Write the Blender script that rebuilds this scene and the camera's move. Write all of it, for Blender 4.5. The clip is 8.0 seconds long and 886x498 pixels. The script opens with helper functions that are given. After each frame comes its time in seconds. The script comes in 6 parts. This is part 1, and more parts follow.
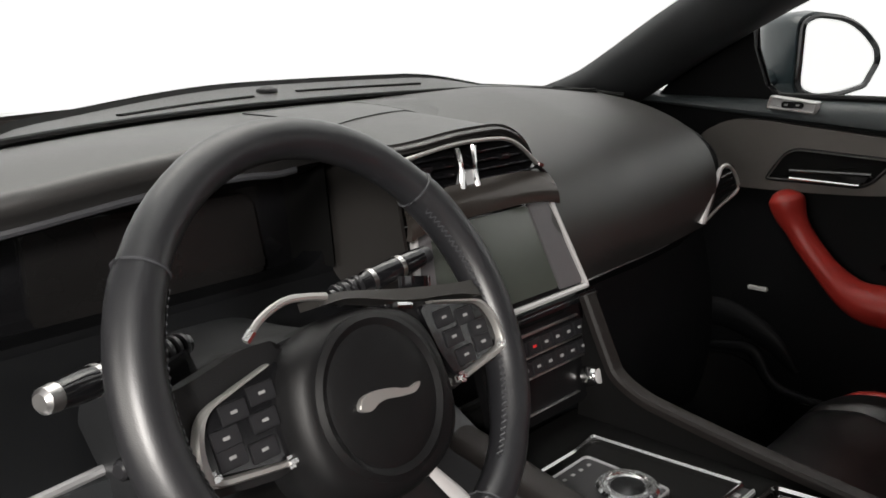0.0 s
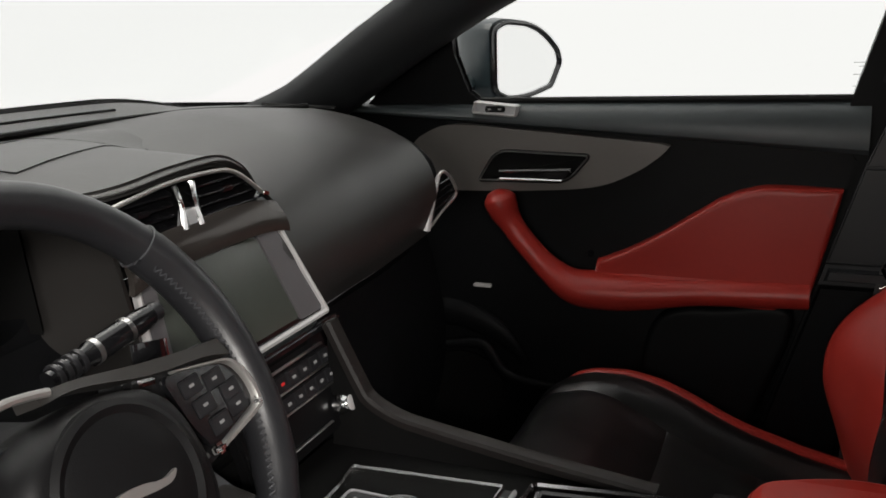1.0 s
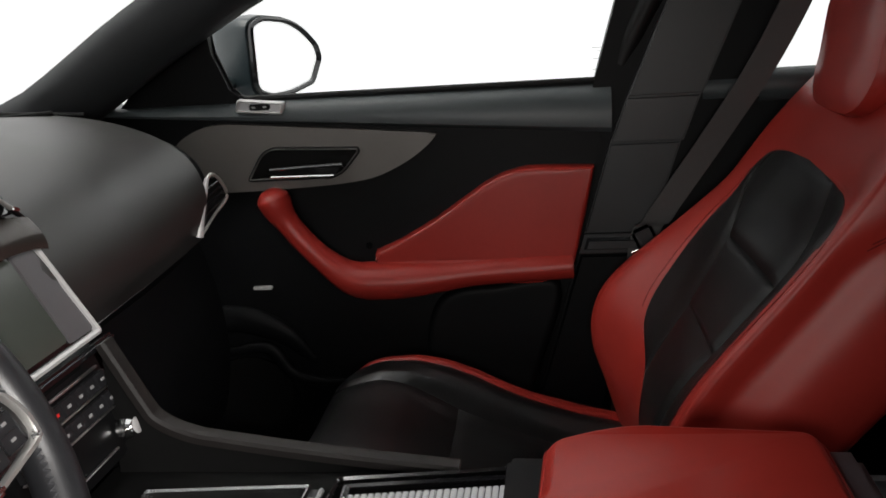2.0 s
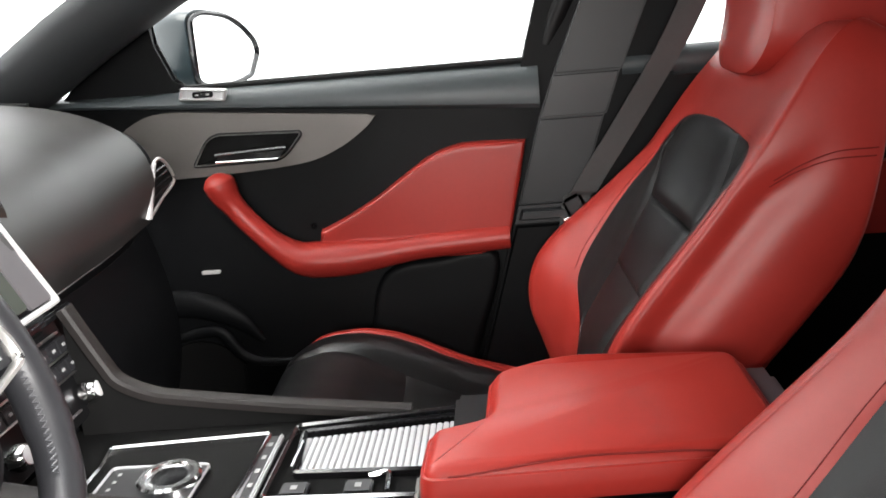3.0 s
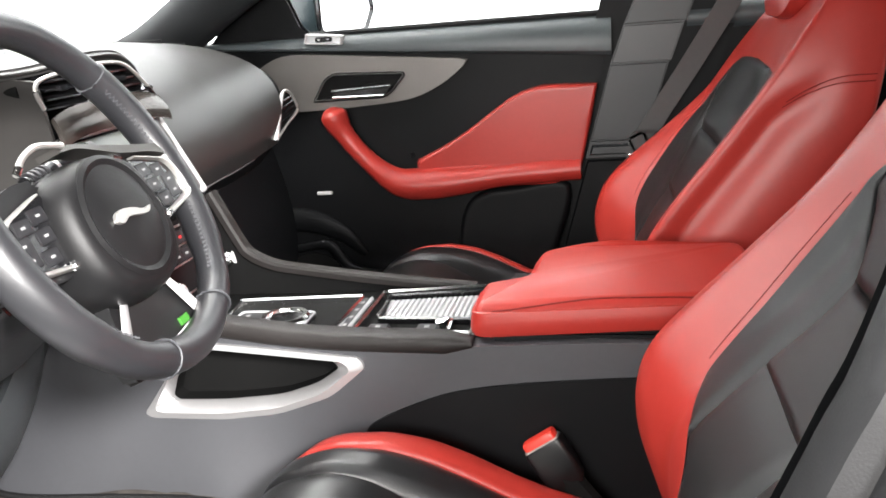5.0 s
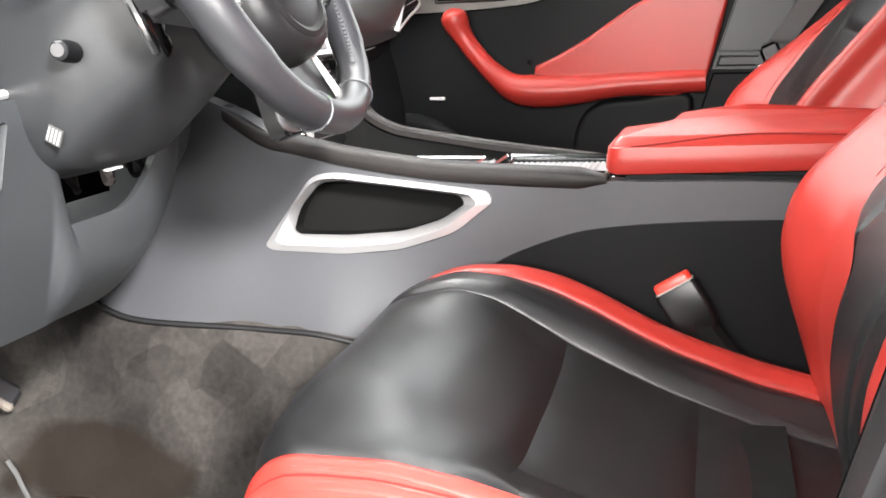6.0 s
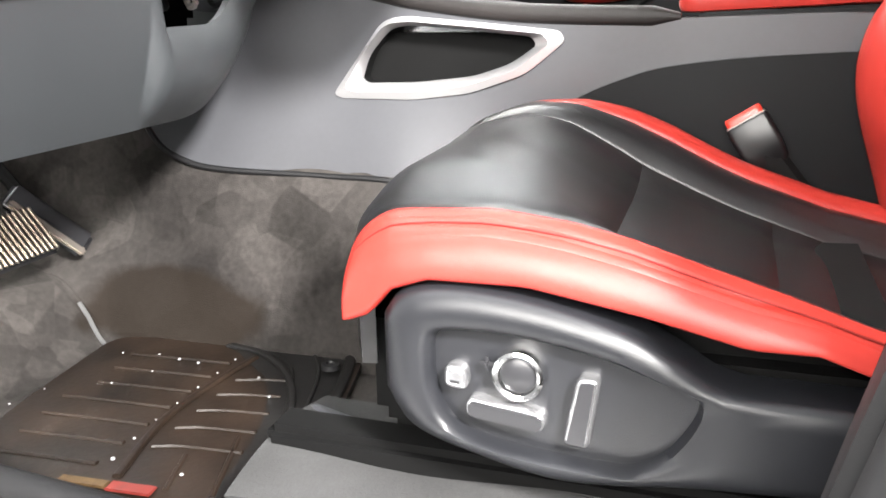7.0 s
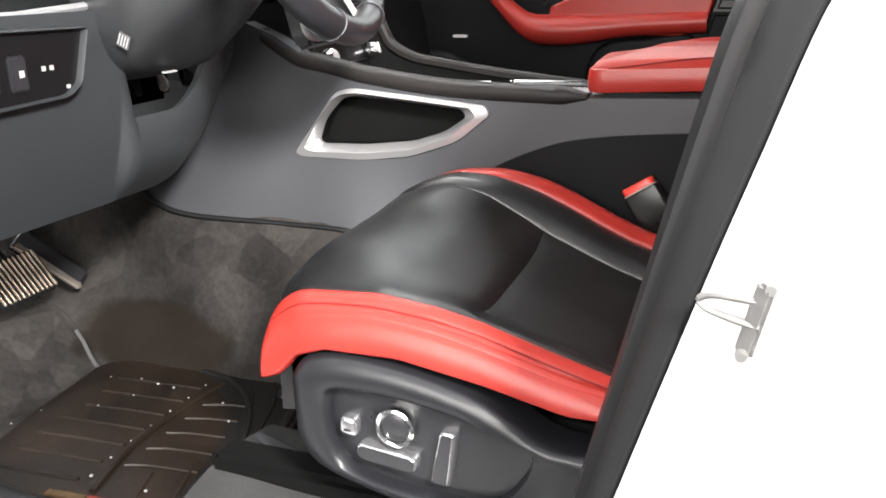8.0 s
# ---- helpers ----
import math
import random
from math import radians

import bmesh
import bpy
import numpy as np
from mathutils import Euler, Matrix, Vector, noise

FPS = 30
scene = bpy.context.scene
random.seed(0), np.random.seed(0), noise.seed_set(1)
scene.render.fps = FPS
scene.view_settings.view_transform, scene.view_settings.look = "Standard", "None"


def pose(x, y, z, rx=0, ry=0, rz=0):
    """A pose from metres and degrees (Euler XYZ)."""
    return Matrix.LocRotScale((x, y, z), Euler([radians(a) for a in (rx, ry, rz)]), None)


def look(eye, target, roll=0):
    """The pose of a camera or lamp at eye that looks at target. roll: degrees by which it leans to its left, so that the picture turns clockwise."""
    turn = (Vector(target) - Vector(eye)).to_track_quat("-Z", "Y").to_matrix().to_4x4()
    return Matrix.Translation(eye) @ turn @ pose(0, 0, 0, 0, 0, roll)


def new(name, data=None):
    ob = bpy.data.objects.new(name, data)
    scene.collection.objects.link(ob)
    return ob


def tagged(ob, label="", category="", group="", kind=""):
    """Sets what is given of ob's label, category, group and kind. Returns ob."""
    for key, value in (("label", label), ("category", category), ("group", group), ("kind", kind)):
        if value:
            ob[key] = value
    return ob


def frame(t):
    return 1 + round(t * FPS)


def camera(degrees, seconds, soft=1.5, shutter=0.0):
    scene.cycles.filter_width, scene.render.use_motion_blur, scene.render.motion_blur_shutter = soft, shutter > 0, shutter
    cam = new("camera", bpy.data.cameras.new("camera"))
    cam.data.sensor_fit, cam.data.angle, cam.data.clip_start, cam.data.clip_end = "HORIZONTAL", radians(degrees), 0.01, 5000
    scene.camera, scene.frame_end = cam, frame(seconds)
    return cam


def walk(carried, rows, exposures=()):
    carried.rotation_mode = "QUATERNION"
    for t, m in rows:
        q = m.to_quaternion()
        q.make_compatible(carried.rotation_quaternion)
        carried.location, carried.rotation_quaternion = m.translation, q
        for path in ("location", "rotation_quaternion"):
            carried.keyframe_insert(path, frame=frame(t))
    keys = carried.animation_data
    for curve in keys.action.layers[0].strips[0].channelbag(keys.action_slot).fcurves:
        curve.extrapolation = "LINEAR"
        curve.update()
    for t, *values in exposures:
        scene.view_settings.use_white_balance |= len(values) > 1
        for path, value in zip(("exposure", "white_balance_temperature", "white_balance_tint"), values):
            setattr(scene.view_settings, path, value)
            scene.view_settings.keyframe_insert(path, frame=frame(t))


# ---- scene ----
cam = camera(55.0, 8.0, soft=1.7)
PATH = [
    (0, (-0.753, -0.596, 1.355), (0.613, 0.773, 0.845), -1.5),
    (0.5, (-0.736, -0.558, 1.372), (0.865, 0.523, 0.857), -2.4),
    (1, (-0.728, -0.544, 1.377), (1.016, 0.277, 0.844), -3.1),
    (1.5, (-0.719, -0.533, 1.376), (1.12, 0.025, 0.823), -3.7),
    (2, (-0.732, -0.527, 1.37), (1.161, -0.22, 0.803), -4.1),
    (2.2, (-0.744, -0.52, 1.361), (1.161, -0.294, 0.796), -4.6),
    (3.3, (-0.847, -0.526, 1.3), (1.073, -0.37, 0.761), -5.2),
    (3.5, (-0.856, -0.528, 1.291), (1.061, -0.374, 0.743), -5.1),
    (4, (-0.9, -0.551, 1.271), (1.018, -0.384, 0.728), -4.9),
    (4.2, (-0.934, -0.557, 1.265), (0.982, -0.369, 0.725), -4.8),
    (5.3, (-1.117, -0.626, 1.25), (0.74, -0.119, 0.709), -4.2),
    (5.5, (-1.125, -0.61, 1.199), (0.725, -0.066, 0.668), -3.5),
    (6, (-1.135, -0.543, 1.045), (0.702, 0.05, 0.523), -2.0),
    (6.5, (-1.183, -0.479, 0.937), (0.648, 0.101, 0.377), -1.2),
    (7, (-1.223, -0.488, 0.889), (0.589, 0.125, 0.305), -1.1),
    (7.5, (-1.266, -0.537, 0.92), (0.531, 0.101, 0.315), -1.0),
    (8, (-1.301, -0.655, 1.021), (0.477, 0.02, 0.402), -1.1),
]
EXPOSURES = [(0.0, -1.4), (0.5, -1.62), (1.0, -1.65), (1.8, -1.6), (2.2, -0.9), (3.3, 0.42), (4.2, 0.66), (5.3, 0.62), (5.6, 0.72), (6.0, 1.1), (6.5, 1.27), (7.5, 1.32), (8.0, 0.28)]
walk(cam, [(t, look(eye, target, roll)) for t, eye, target, roll in PATH], [(t, stops, 6720 if t < 2 else 6500, 10) for t, stops in EXPOSURES])

# ---- light: a white photo studio ----
world = bpy.data.worlds.new("studio")
scene.world = world
world.use_nodes = True
world.node_tree.nodes["Background"].inputs[0].default_value = (0.985, 0.99, 1.0, 1)
world.node_tree.nodes["Background"].inputs[1].default_value = 3.0


def area_lamp(name, eye, target, w, h, watts, colour=(1, 0.97, 0.93)):
    d = bpy.data.lights.new(name, "AREA")
    d.shape, d.size, d.size_y, d.energy, d.color = "RECTANGLE", w, h, watts, colour
    ob = new(name, d)
    ob.matrix_world = look(eye, target)
    return ob


spot = bpy.data.lights.new("studio_spot", "SPOT")
spot.energy, spot.spot_size, spot.spot_blend, spot.shadow_soft_size, spot.color = 680, radians(46), 1.0, 0.16, (1, 0.975, 0.95)
new("studio_spot", spot).matrix_world = look((-1.85, -1.50, 1.86), (-0.38, -0.05, 0.78))
# fill lamp added at the left to brighten seat side and cabin
area_lamp("added_side_fill", (-2.3, -0.35, 1.45), (-0.5, -0.4, 0.62), 1.4, 0.8, 52)
# second added fill, set ahead of the roof so it reaches only the dash
area_lamp("added_top_fill", (0.4, 1.1, 3.3), (0.1, 0.5, 1.1), 2.4, 1.2, 60)


# ---- materials ----
def material(name, colour, rough=0.5, metal=0.0, grain=0.0, grain_scale=900.0, vary=0.12, vary_scale=6.0, coat=0.0, cells=False, spec=0.5, second=None):
    """Base colour with two scales of variation and a fine relief."""
    m = bpy.data.materials.new(name)
    m.use_nodes = True
    nt = m.node_tree
    b = nt.nodes["Principled BSDF"]
    b.inputs["Roughness"].default_value = rough
    b.inputs["Metallic"].default_value = metal
    b.inputs["Specular IOR Level"].default_value = spec
    b.inputs["Coat Weight"].default_value = coat
    b.inputs["Coat Roughness"].default_value = 0.12
    tc = nt.nodes.new("ShaderNodeTexCoord")
    n1 = nt.nodes.new("ShaderNodeTexNoise")
    n1.inputs["Scale"].default_value = vary_scale
    n1.inputs["Detail"].default_value = 6
    nt.links.new(tc.outputs["Object"], n1.inputs["Vector"])
    n2 = nt.nodes.new("ShaderNodeTexNoise")
    n2.inputs["Scale"].default_value = vary_scale * 22
    n2.inputs["Detail"].default_value = 3
    nt.links.new(tc.outputs["Object"], n2.inputs["Vector"])
    add = nt.nodes.new("ShaderNodeMath")
    add.operation = "MULTIPLY_ADD"
    add.inputs[1].default_value = 0.35
    nt.links.new(n2.outputs["Fac"], add.inputs[0])
    nt.links.new(n1.outputs["Fac"], add.inputs[2])
    ramp = nt.nodes.new("ShaderNodeMapRange")
    ramp.inputs["From Min"].default_value, ramp.inputs["From Max"].default_value = 0.4, 0.95
    nt.links.new(add.outputs[0], ramp.inputs["Value"])
    mix = nt.nodes.new("ShaderNodeMix")
    mix.data_type = "RGBA"
    lo = [c * (1 - vary) for c in colour]
    hi = list(second) if second else [min(1, c * (1 + vary)) for c in colour]
    mix.inputs[6].default_value, mix.inputs[7].default_value = (*lo, 1), (*hi, 1)
    nt.links.new(ramp.outputs["Result"], mix.inputs["Factor"])
    nt.links.new(mix.outputs[2], b.inputs["Base Color"])
    rr = nt.nodes.new("ShaderNodeMapRange")
    rr.inputs["To Min"].default_value, rr.inputs["To Max"].default_value = max(0.02, rough - 0.07), min(1, rough + 0.07)
    nt.links.new(n1.outputs["Fac"], rr.inputs["Value"])
    nt.links.new(rr.outputs["Result"], b.inputs["Roughness"])
    if grain:
        if cells:
            g = nt.nodes.new("ShaderNodeTexVoronoi")
            out = g.outputs["Distance"]
        else:
            g = nt.nodes.new("ShaderNodeTexNoise")
            g.inputs["Detail"].default_value = 4
            out = g.outputs["Fac"]
        g.inputs["Scale"].default_value = grain_scale
        nt.links.new(tc.outputs["Object"], g.inputs["Vector"])
        bump = nt.nodes.new("ShaderNodeBump")
        bump.inputs["Strength"].default_value = grain
        bump.inputs["Distance"].default_value = 0.0006
        nt.links.new(out, bump.inputs["Height"])
        nt.links.new(bump.outputs["Normal"], b.inputs["Normal"])
    return m


RED = material("red_leather", (0.315, 0.0255, 0.0190), 0.33, spec=0.38, grain=0.16, grain_scale=1300, cells=True, vary=0.10)
BLACK = material("black_leather", (0.0085, 0.0085, 0.0090), 0.31, spec=0.58, grain=0.18, grain_scale=1300, cells=True, vary=0.2)
PAD = material("dash_pad_leather", (0.0245, 0.0236, 0.0230), 0.40, spec=0.9, grain=0.25, grain_scale=800, cells=True, vary=0.15)
PLASTIC = material("dark_grained_plastic", (0.0038, 0.0041, 0.0047), 0.5, grain=0.4, grain_scale=1100, vary=0.15, spec=0.14)
GREY = material("grey_grained_plastic", (0.044, 0.045, 0.050), 0.48, grain=0.4, grain_scale=1100, vary=0.12)
SILL = material("soft_grey_green_vinyl", (0.050, 0.060, 0.064), 0.45, grain=0.3, grain_scale=900, vary=0.12)
BPOST = material("dark_blue_grey_vinyl", (0.0105, 0.0120, 0.0140), 0.42, grain=0.3, grain_scale=900, vary=0.15)
POST = material("dark_pillar_vinyl", (0.024, 0.026, 0.028), 0.42, grain=0.3, grain_scale=900, vary=0.12)
TAUPE = material("satin_taupe_trim", (0.135, 0.125, 0.117), 0.42, metal=0.35, grain=0.1, grain_scale=400, vary=0.06)
TAUPE_DARK = material("satin_brown_grey_trim", (0.034, 0.032, 0.030), 0.45, metal=0.2, grain=0.1, grain_scale=400, vary=0.08)
DISPLAY = material("unlit_display_glass", (0.011, 0.0105, 0.0105), 0.28, vary=0.1, spec=0.45)
FASCIA = material("dark_brown_grey_fascia", (0.021, 0.0195, 0.0185), 0.42, metal=0.1, grain=0.2, grain_scale=800, vary=0.1)
BRACKET = material("pale_satin_silver", (0.60, 0.59, 0.57), 0.34, metal=0.8, vary=0.04)
STEEL = material("dull_steel", (0.22, 0.215, 0.21), 0.4, metal=0.6, vary=0.15, vary_scale=80)
STAIN = material("yellowish_stain", (0.62, 0.52, 0.34), 0.6, vary=0.3, vary_scale=60)
COVER = material("charcoal_plastic", (0.0105, 0.011, 0.013), 0.35, grain=0.3, grain_scale=1100, vary=0.12)
RIM = material("worn_rim_leather", (0.0165, 0.0168, 0.0190), 0.36, spec=0.80, grain=0.15, grain_scale=1300, cells=True, vary=0.15)
LABEL = material("grey_sticker", (0.075, 0.075, 0.075), 0.5, vary=0.1)
PIANO = material("dull_black_plastic", (0.006, 0.006, 0.0065), 0.3, vary=0.1, spec=0.3)
KNEE = material("dark_teal_grey_plastic", (0.024, 0.0265, 0.0285), 0.46, grain=0.4, grain_scale=1100, vary=0.14)
SHROUD = material("charcoal_shroud_plastic", (0.019, 0.020, 0.0215), 0.45, grain=0.4, grain_scale=1100, vary=0.15, spec=0.4)
HUB = material("hub_plastic", (0.0065, 0.0065, 0.007), 0.46, grain=0.3, grain_scale=1100, vary=0.12, spec=0.28)
GOLD = material("worn_gold", (0.12, 0.075, 0.035), 0.35, metal=0.6, vary=0.4, vary_scale=90)
DULLRED = material("dull_red_rubber", (0.13, 0.018, 0.014), 0.4, vary=0.3, vary_scale=60)
LEDGE = material("gloss_dark_brown_trim", (0.050, 0.044, 0.040), 0.16, metal=0.3, vary=0.06)
CHEEK = material("mauve_grey_plastic", (0.11, 0.105, 0.11), 0.4, vary=0.08)
STRIP = material("brown_black_leather_strip", (0.014, 0.012, 0.0115), 0.5, grain=0.4, grain_scale=800, cells=True, vary=0.2, spec=0.26)
CHROME = material("chrome", (0.82, 0.82, 0.82), 0.16, metal=1.0, vary=0.03)
SILVER = material("satin_silver", (0.55, 0.55, 0.56), 0.36, metal=0.7, vary=0.05, grain=0.05)
TRIM = material("bright_trim", (0.66, 0.65, 0.64), 0.30, metal=1.0, vary=0.04)
SEAMRED = material("dark_red_seam", (0.15, 0.012, 0.010), 0.65, vary=0.15, spec=0.2)
INSERT = material("soft_black_leather", (0.0080, 0.0080, 0.0083), 0.42, spec=0.28, grain=0.22, grain_scale=1300, cells=True, vary=0.2)
POCKET = material("satin_silver_pocket_trim", (0.46, 0.455, 0.46), 0.31, metal=0.6, vary=0.05)
FRAME = material("pale_silver_paint", (0.66, 0.65, 0.65), 0.36, metal=0.25, vary=0.04)
SWITCH = material("worn_satin_chrome", (0.50, 0.50, 0.51), 0.24, metal=0.9, vary=0.06)
GLOSS = material("gloss_black", (0.008, 0.008, 0.009), 0.12, vary=0.1, coat=0.5)
# grey-green base carries the glare on an otherwise black screen
SCREEN = material("screen_glass_with_glare", (0.062, 0.070, 0.060), 0.2, vary=0.08, vary_scale=3, spec=0.9)
DARK = material("matt_black", (0.0042, 0.0042, 0.0042), 0.75, vary=0.2, grain=0.2, spec=0.10)
BUTTON = material("button_black", (0.018, 0.018, 0.02), 0.35, vary=0.15)
MARK = material("white_print", (0.32, 0.32, 0.32), 0.5, vary=0.04)
PALE = material("pale_print", (0.62, 0.62, 0.62), 0.6, vary=0.02)
HAZARD = material("red_print", (0.7, 0.03, 0.03), 0.4, vary=0.04)
GREENP = material("green_print", (0.05, 0.20, 0.03), 0.4, vary=0.04)
CARPET = material("dark_grey_carpet", (0.016, 0.014, 0.013), 0.95, grain=1.0, grain_scale=500, vary=0.35, vary_scale=5, second=(0.046, 0.042, 0.039), spec=0.1)
FLAP = material("light_grey_carpet", (0.04, 0.04, 0.04), 0.95, grain=1.0, grain_scale=420, vary=0.25, vary_scale=14, spec=0.1)


def vacuumed(m, scale, low, high):
    """Angular lighter and darker patches, as brushing leaves them on pile."""
    nt = m.node_tree
    b = nt.nodes["Principled BSDF"]
    src = b.inputs["Base Color"].links[0].from_socket
    tc = nt.nodes.new("ShaderNodeTexCoord")
    v = nt.nodes.new("ShaderNodeTexVoronoi")
    v.feature = "SMOOTH_F1"
    v.inputs["Scale"].default_value = scale
    v.inputs["Smoothness"].default_value = 0.08
    nt.links.new(tc.outputs["Object"], v.inputs["Vector"])
    sep = nt.nodes.new("ShaderNodeSeparateColor")
    nt.links.new(v.outputs["Color"], sep.inputs[0])
    mr = nt.nodes.new("ShaderNodeMapRange")
    mr.inputs["To Min"].default_value, mr.inputs["To Max"].default_value = low, high
    nt.links.new(sep.outputs[0], mr.inputs["Value"])
    sc = nt.nodes.new("ShaderNodeVectorMath")
    sc.operation = "SCALE"
    nt.links.new(src, sc.inputs[0])
    nt.links.new(mr.outputs["Result"], sc.inputs["Scale"])
    nt.links.new(sc.outputs["Vector"], b.inputs["Base Color"])


def brown_patch(m, centre, radii, colour):
    """A brown patch with a ragged edge, mixed into the base colour."""
    nt = m.node_tree
    b = nt.nodes["Principled BSDF"]
    src = b.inputs["Base Color"].links[0].from_socket
    pos = nt.nodes.new("ShaderNodeNewGeometry").outputs["Position"]
    sub = nt.nodes.new("ShaderNodeVectorMath")
    sub.operation = "SUBTRACT"
    sub.inputs[1].default_value = centre
    nt.links.new(pos, sub.inputs[0])
    div = nt.nodes.new("ShaderNodeVectorMath")
    div.operation = "DIVIDE"
    div.inputs[1].default_value = radii
    nt.links.new(sub.outputs[0], div.inputs[0])
    length = nt.nodes.new("ShaderNodeVectorMath")
    length.operation = "LENGTH"
    nt.links.new(div.outputs[0], length.inputs[0])
    rag = nt.nodes.new("ShaderNodeTexNoise")
    rag.inputs["Scale"].default_value = 14
    rag.inputs["Detail"].default_value = 5
    nt.links.new(pos, rag.inputs["Vector"])
    add = nt.nodes.new("ShaderNodeMath")
    add.operation = "MULTIPLY_ADD"
    add.inputs[1].default_value = 0.7
    nt.links.new(rag.outputs["Fac"], add.inputs[0])
    nt.links.new(length.outputs["Value"], add.inputs[2])
    mr = nt.nodes.new("ShaderNodeMapRange")
    mr.inputs["From Min"].default_value, mr.inputs["From Max"].default_value = 1.18, 1.38
    mr.inputs["To Min"].default_value, mr.inputs["To Max"].default_value = 0.85, 0.0
    nt.links.new(add.outputs[0], mr.inputs["Value"])
    mix = nt.nodes.new("ShaderNodeMix")
    mix.data_type = "RGBA"
    mix.inputs[7].default_value = (*colour, 1)
    nt.links.new(mr.outputs["Result"], mix.inputs["Factor"])
    nt.links.new(src, mix.inputs[6])
    nt.links.new(mix.outputs[2], b.inputs["Base Color"])


vacuumed(CARPET, 14, 0.75, 1.25)
PATCHED = CARPET.copy()
PATCHED.name = "patched_grey_carpet"
vacuumed(PATCHED, 23, 0.8, 1.2)
brown_patch(PATCHED, (-0.275, 0.245, 0.455), (0.10, 0.150, 0.068), (0.0115, 0.0085, 0.0062))
RUBBER = material("worn_brown_black_rubber", (0.0040, 0.0032, 0.0027), 0.38, grain=0.6, grain_scale=120, vary=0.5, vary_scale=11, second=(0.021, 0.0128, 0.0082), spec=0.42)
BORDER = material("black_mat_rubber", (0.0065, 0.0062, 0.0060), 0.38, grain=0.4, grain_scale=160, vary=0.3, vary_scale=9)
SEAL = material("black_rubber_seal", (0.0085, 0.0085, 0.009), 0.5, spec=0.3, vary=0.15, grain=0.2)
WEB = material("grey_belt_webbing", (0.055, 0.055, 0.055), 0.6, grain=0.6, grain_scale=800, vary=0.15)
WHITE = material("white_car_paint", (0.74, 0.74, 0.74), 0.25, coat=0.6, vary=0.03)
TEAL = material("dark_teal_paint", (0.022, 0.035, 0.040), 0.30, coat=0.4, vary=0.1)
CLOTH = material("black_headliner", (0.03, 0.03, 0.032), 0.9, grain=0.5, vary=0.1)
LIGHT_BLOCK = material("light_block_grey", (0.09, 0.09, 0.09), 0.9, vary=0.2, vary_scale=1.5, grain=0.4)
FLOOR = material("grey_studio_floor", (0.10, 0.10, 0.10), 0.5, vary=0.04, vary_scale=0.7)
PEDAL = material("brushed_steel", (0.55, 0.50, 0.44), 0.35, metal=1.0, vary=0.15, grain=0.3)
BUCKLE = material("red_plastic", (0.62, 0.04, 0.025), 0.35, vary=0.05)
BEIGE = material("grey_beige_trim", (0.32, 0.29, 0.27), 0.5, vary=0.06)
MIRROR = material("mirror_silver", (0.92, 0.92, 0.92), 0.02, metal=1.0, vary=0.0)
GLASS = bpy.data.materials.new("window_glass")
GLASS.use_nodes = True
_b = GLASS.node_tree.nodes["Principled BSDF"]
_b.inputs["Transmission Weight"].default_value = 1.0
_b.inputs["Roughness"].default_value = 0.0
_b.inputs["IOR"].default_value = 1.02
_b.inputs["Base Color"].default_value = (0.97, 0.99, 0.98, 1)

_p = PALE.node_tree.nodes["Principled BSDF"]
_p.inputs["Transmission Weight"].default_value = 0.85
_p.inputs["IOR"].default_value = 1.02


# ---- modelling helpers ----
def thing(name, label, category, group="", kind="", at=(0, 0, 0)):
    ob = new(name)
    ob.empty_display_size = 0.05
    ob.location = at
    return tagged(ob, label, category, group, kind)


def link(name, bm, mat, sharp=38):
    me = bpy.data.meshes.new(name)
    bmesh.ops.recalc_face_normals(bm, faces=bm.faces)
    bm.to_mesh(me)
    bm.free()
    me.materials.append(mat)
    me.shade_smooth()
    me.set_sharp_from_angle(angle=radians(sharp))
    return new(name, me)


def part(name, bm, mat, parent, label="", sharp=38):
    ob = link(name, bm, mat, sharp)
    ob.parent = parent
    if parent.parent is None:
        ob.matrix_parent_inverse = Matrix.Translation(-parent.location)
    return tagged(ob, label)


def piece(name, bm, mat, label, category, group="", kind="", sharp=38):
    return tagged(link(name, bm, mat, sharp), label, category, group, kind)


def curve(pts, n=6, closed=False):
    """Points on a smooth line through pts, n to each stretch."""
    P = [Vector(p) for p in pts]
    N = len(P)
    out = []
    for i in range(N if closed else N - 1):
        a = P[(i - 1) % N] if closed or i else P[0] * 2 - P[1]
        b, c = P[i], P[(i + 1) % N]
        d = P[(i + 2) % N] if closed or i + 2 < N else P[-1] * 2 - P[-2]
        for k in range(n):
            t = k / n
            out.append(0.5 * (2 * b + (c - a) * t + (2 * a - 5 * b + 4 * c - d) * t * t + (3 * b - a - 3 * c + d) * t ** 3))
    if not closed:
        out.append(P[-1].copy())
    return out


def rounded(pts, r, n=4):
    """A closed outline in two coordinates with its corners rounded."""
    P = [Vector(p) for p in pts]
    out = []
    for i, p in enumerate(P):
        a, b = P[i - 1], P[(i + 1) % len(P)]
        rr = min(r[i] if isinstance(r, (list, tuple)) else r, 0.48 * (a - p).length, 0.48 * (b - p).length)
        s, e = p + (a - p).normalized() * rr, p + (b - p).normalized() * rr
        for k in range(n + 1):
            t = k / n
            out.append(s * (1 - t) ** 2 + p * 2 * t * (1 - t) + e * t * t)
    return out


def lift(axis, p, w):
    """A point of the plane across an axis, at w along it."""
    return {"x": (w, p[0], p[1]), "y": (p[0], w, p[1]), "z": (p[0], p[1], w)}[axis]


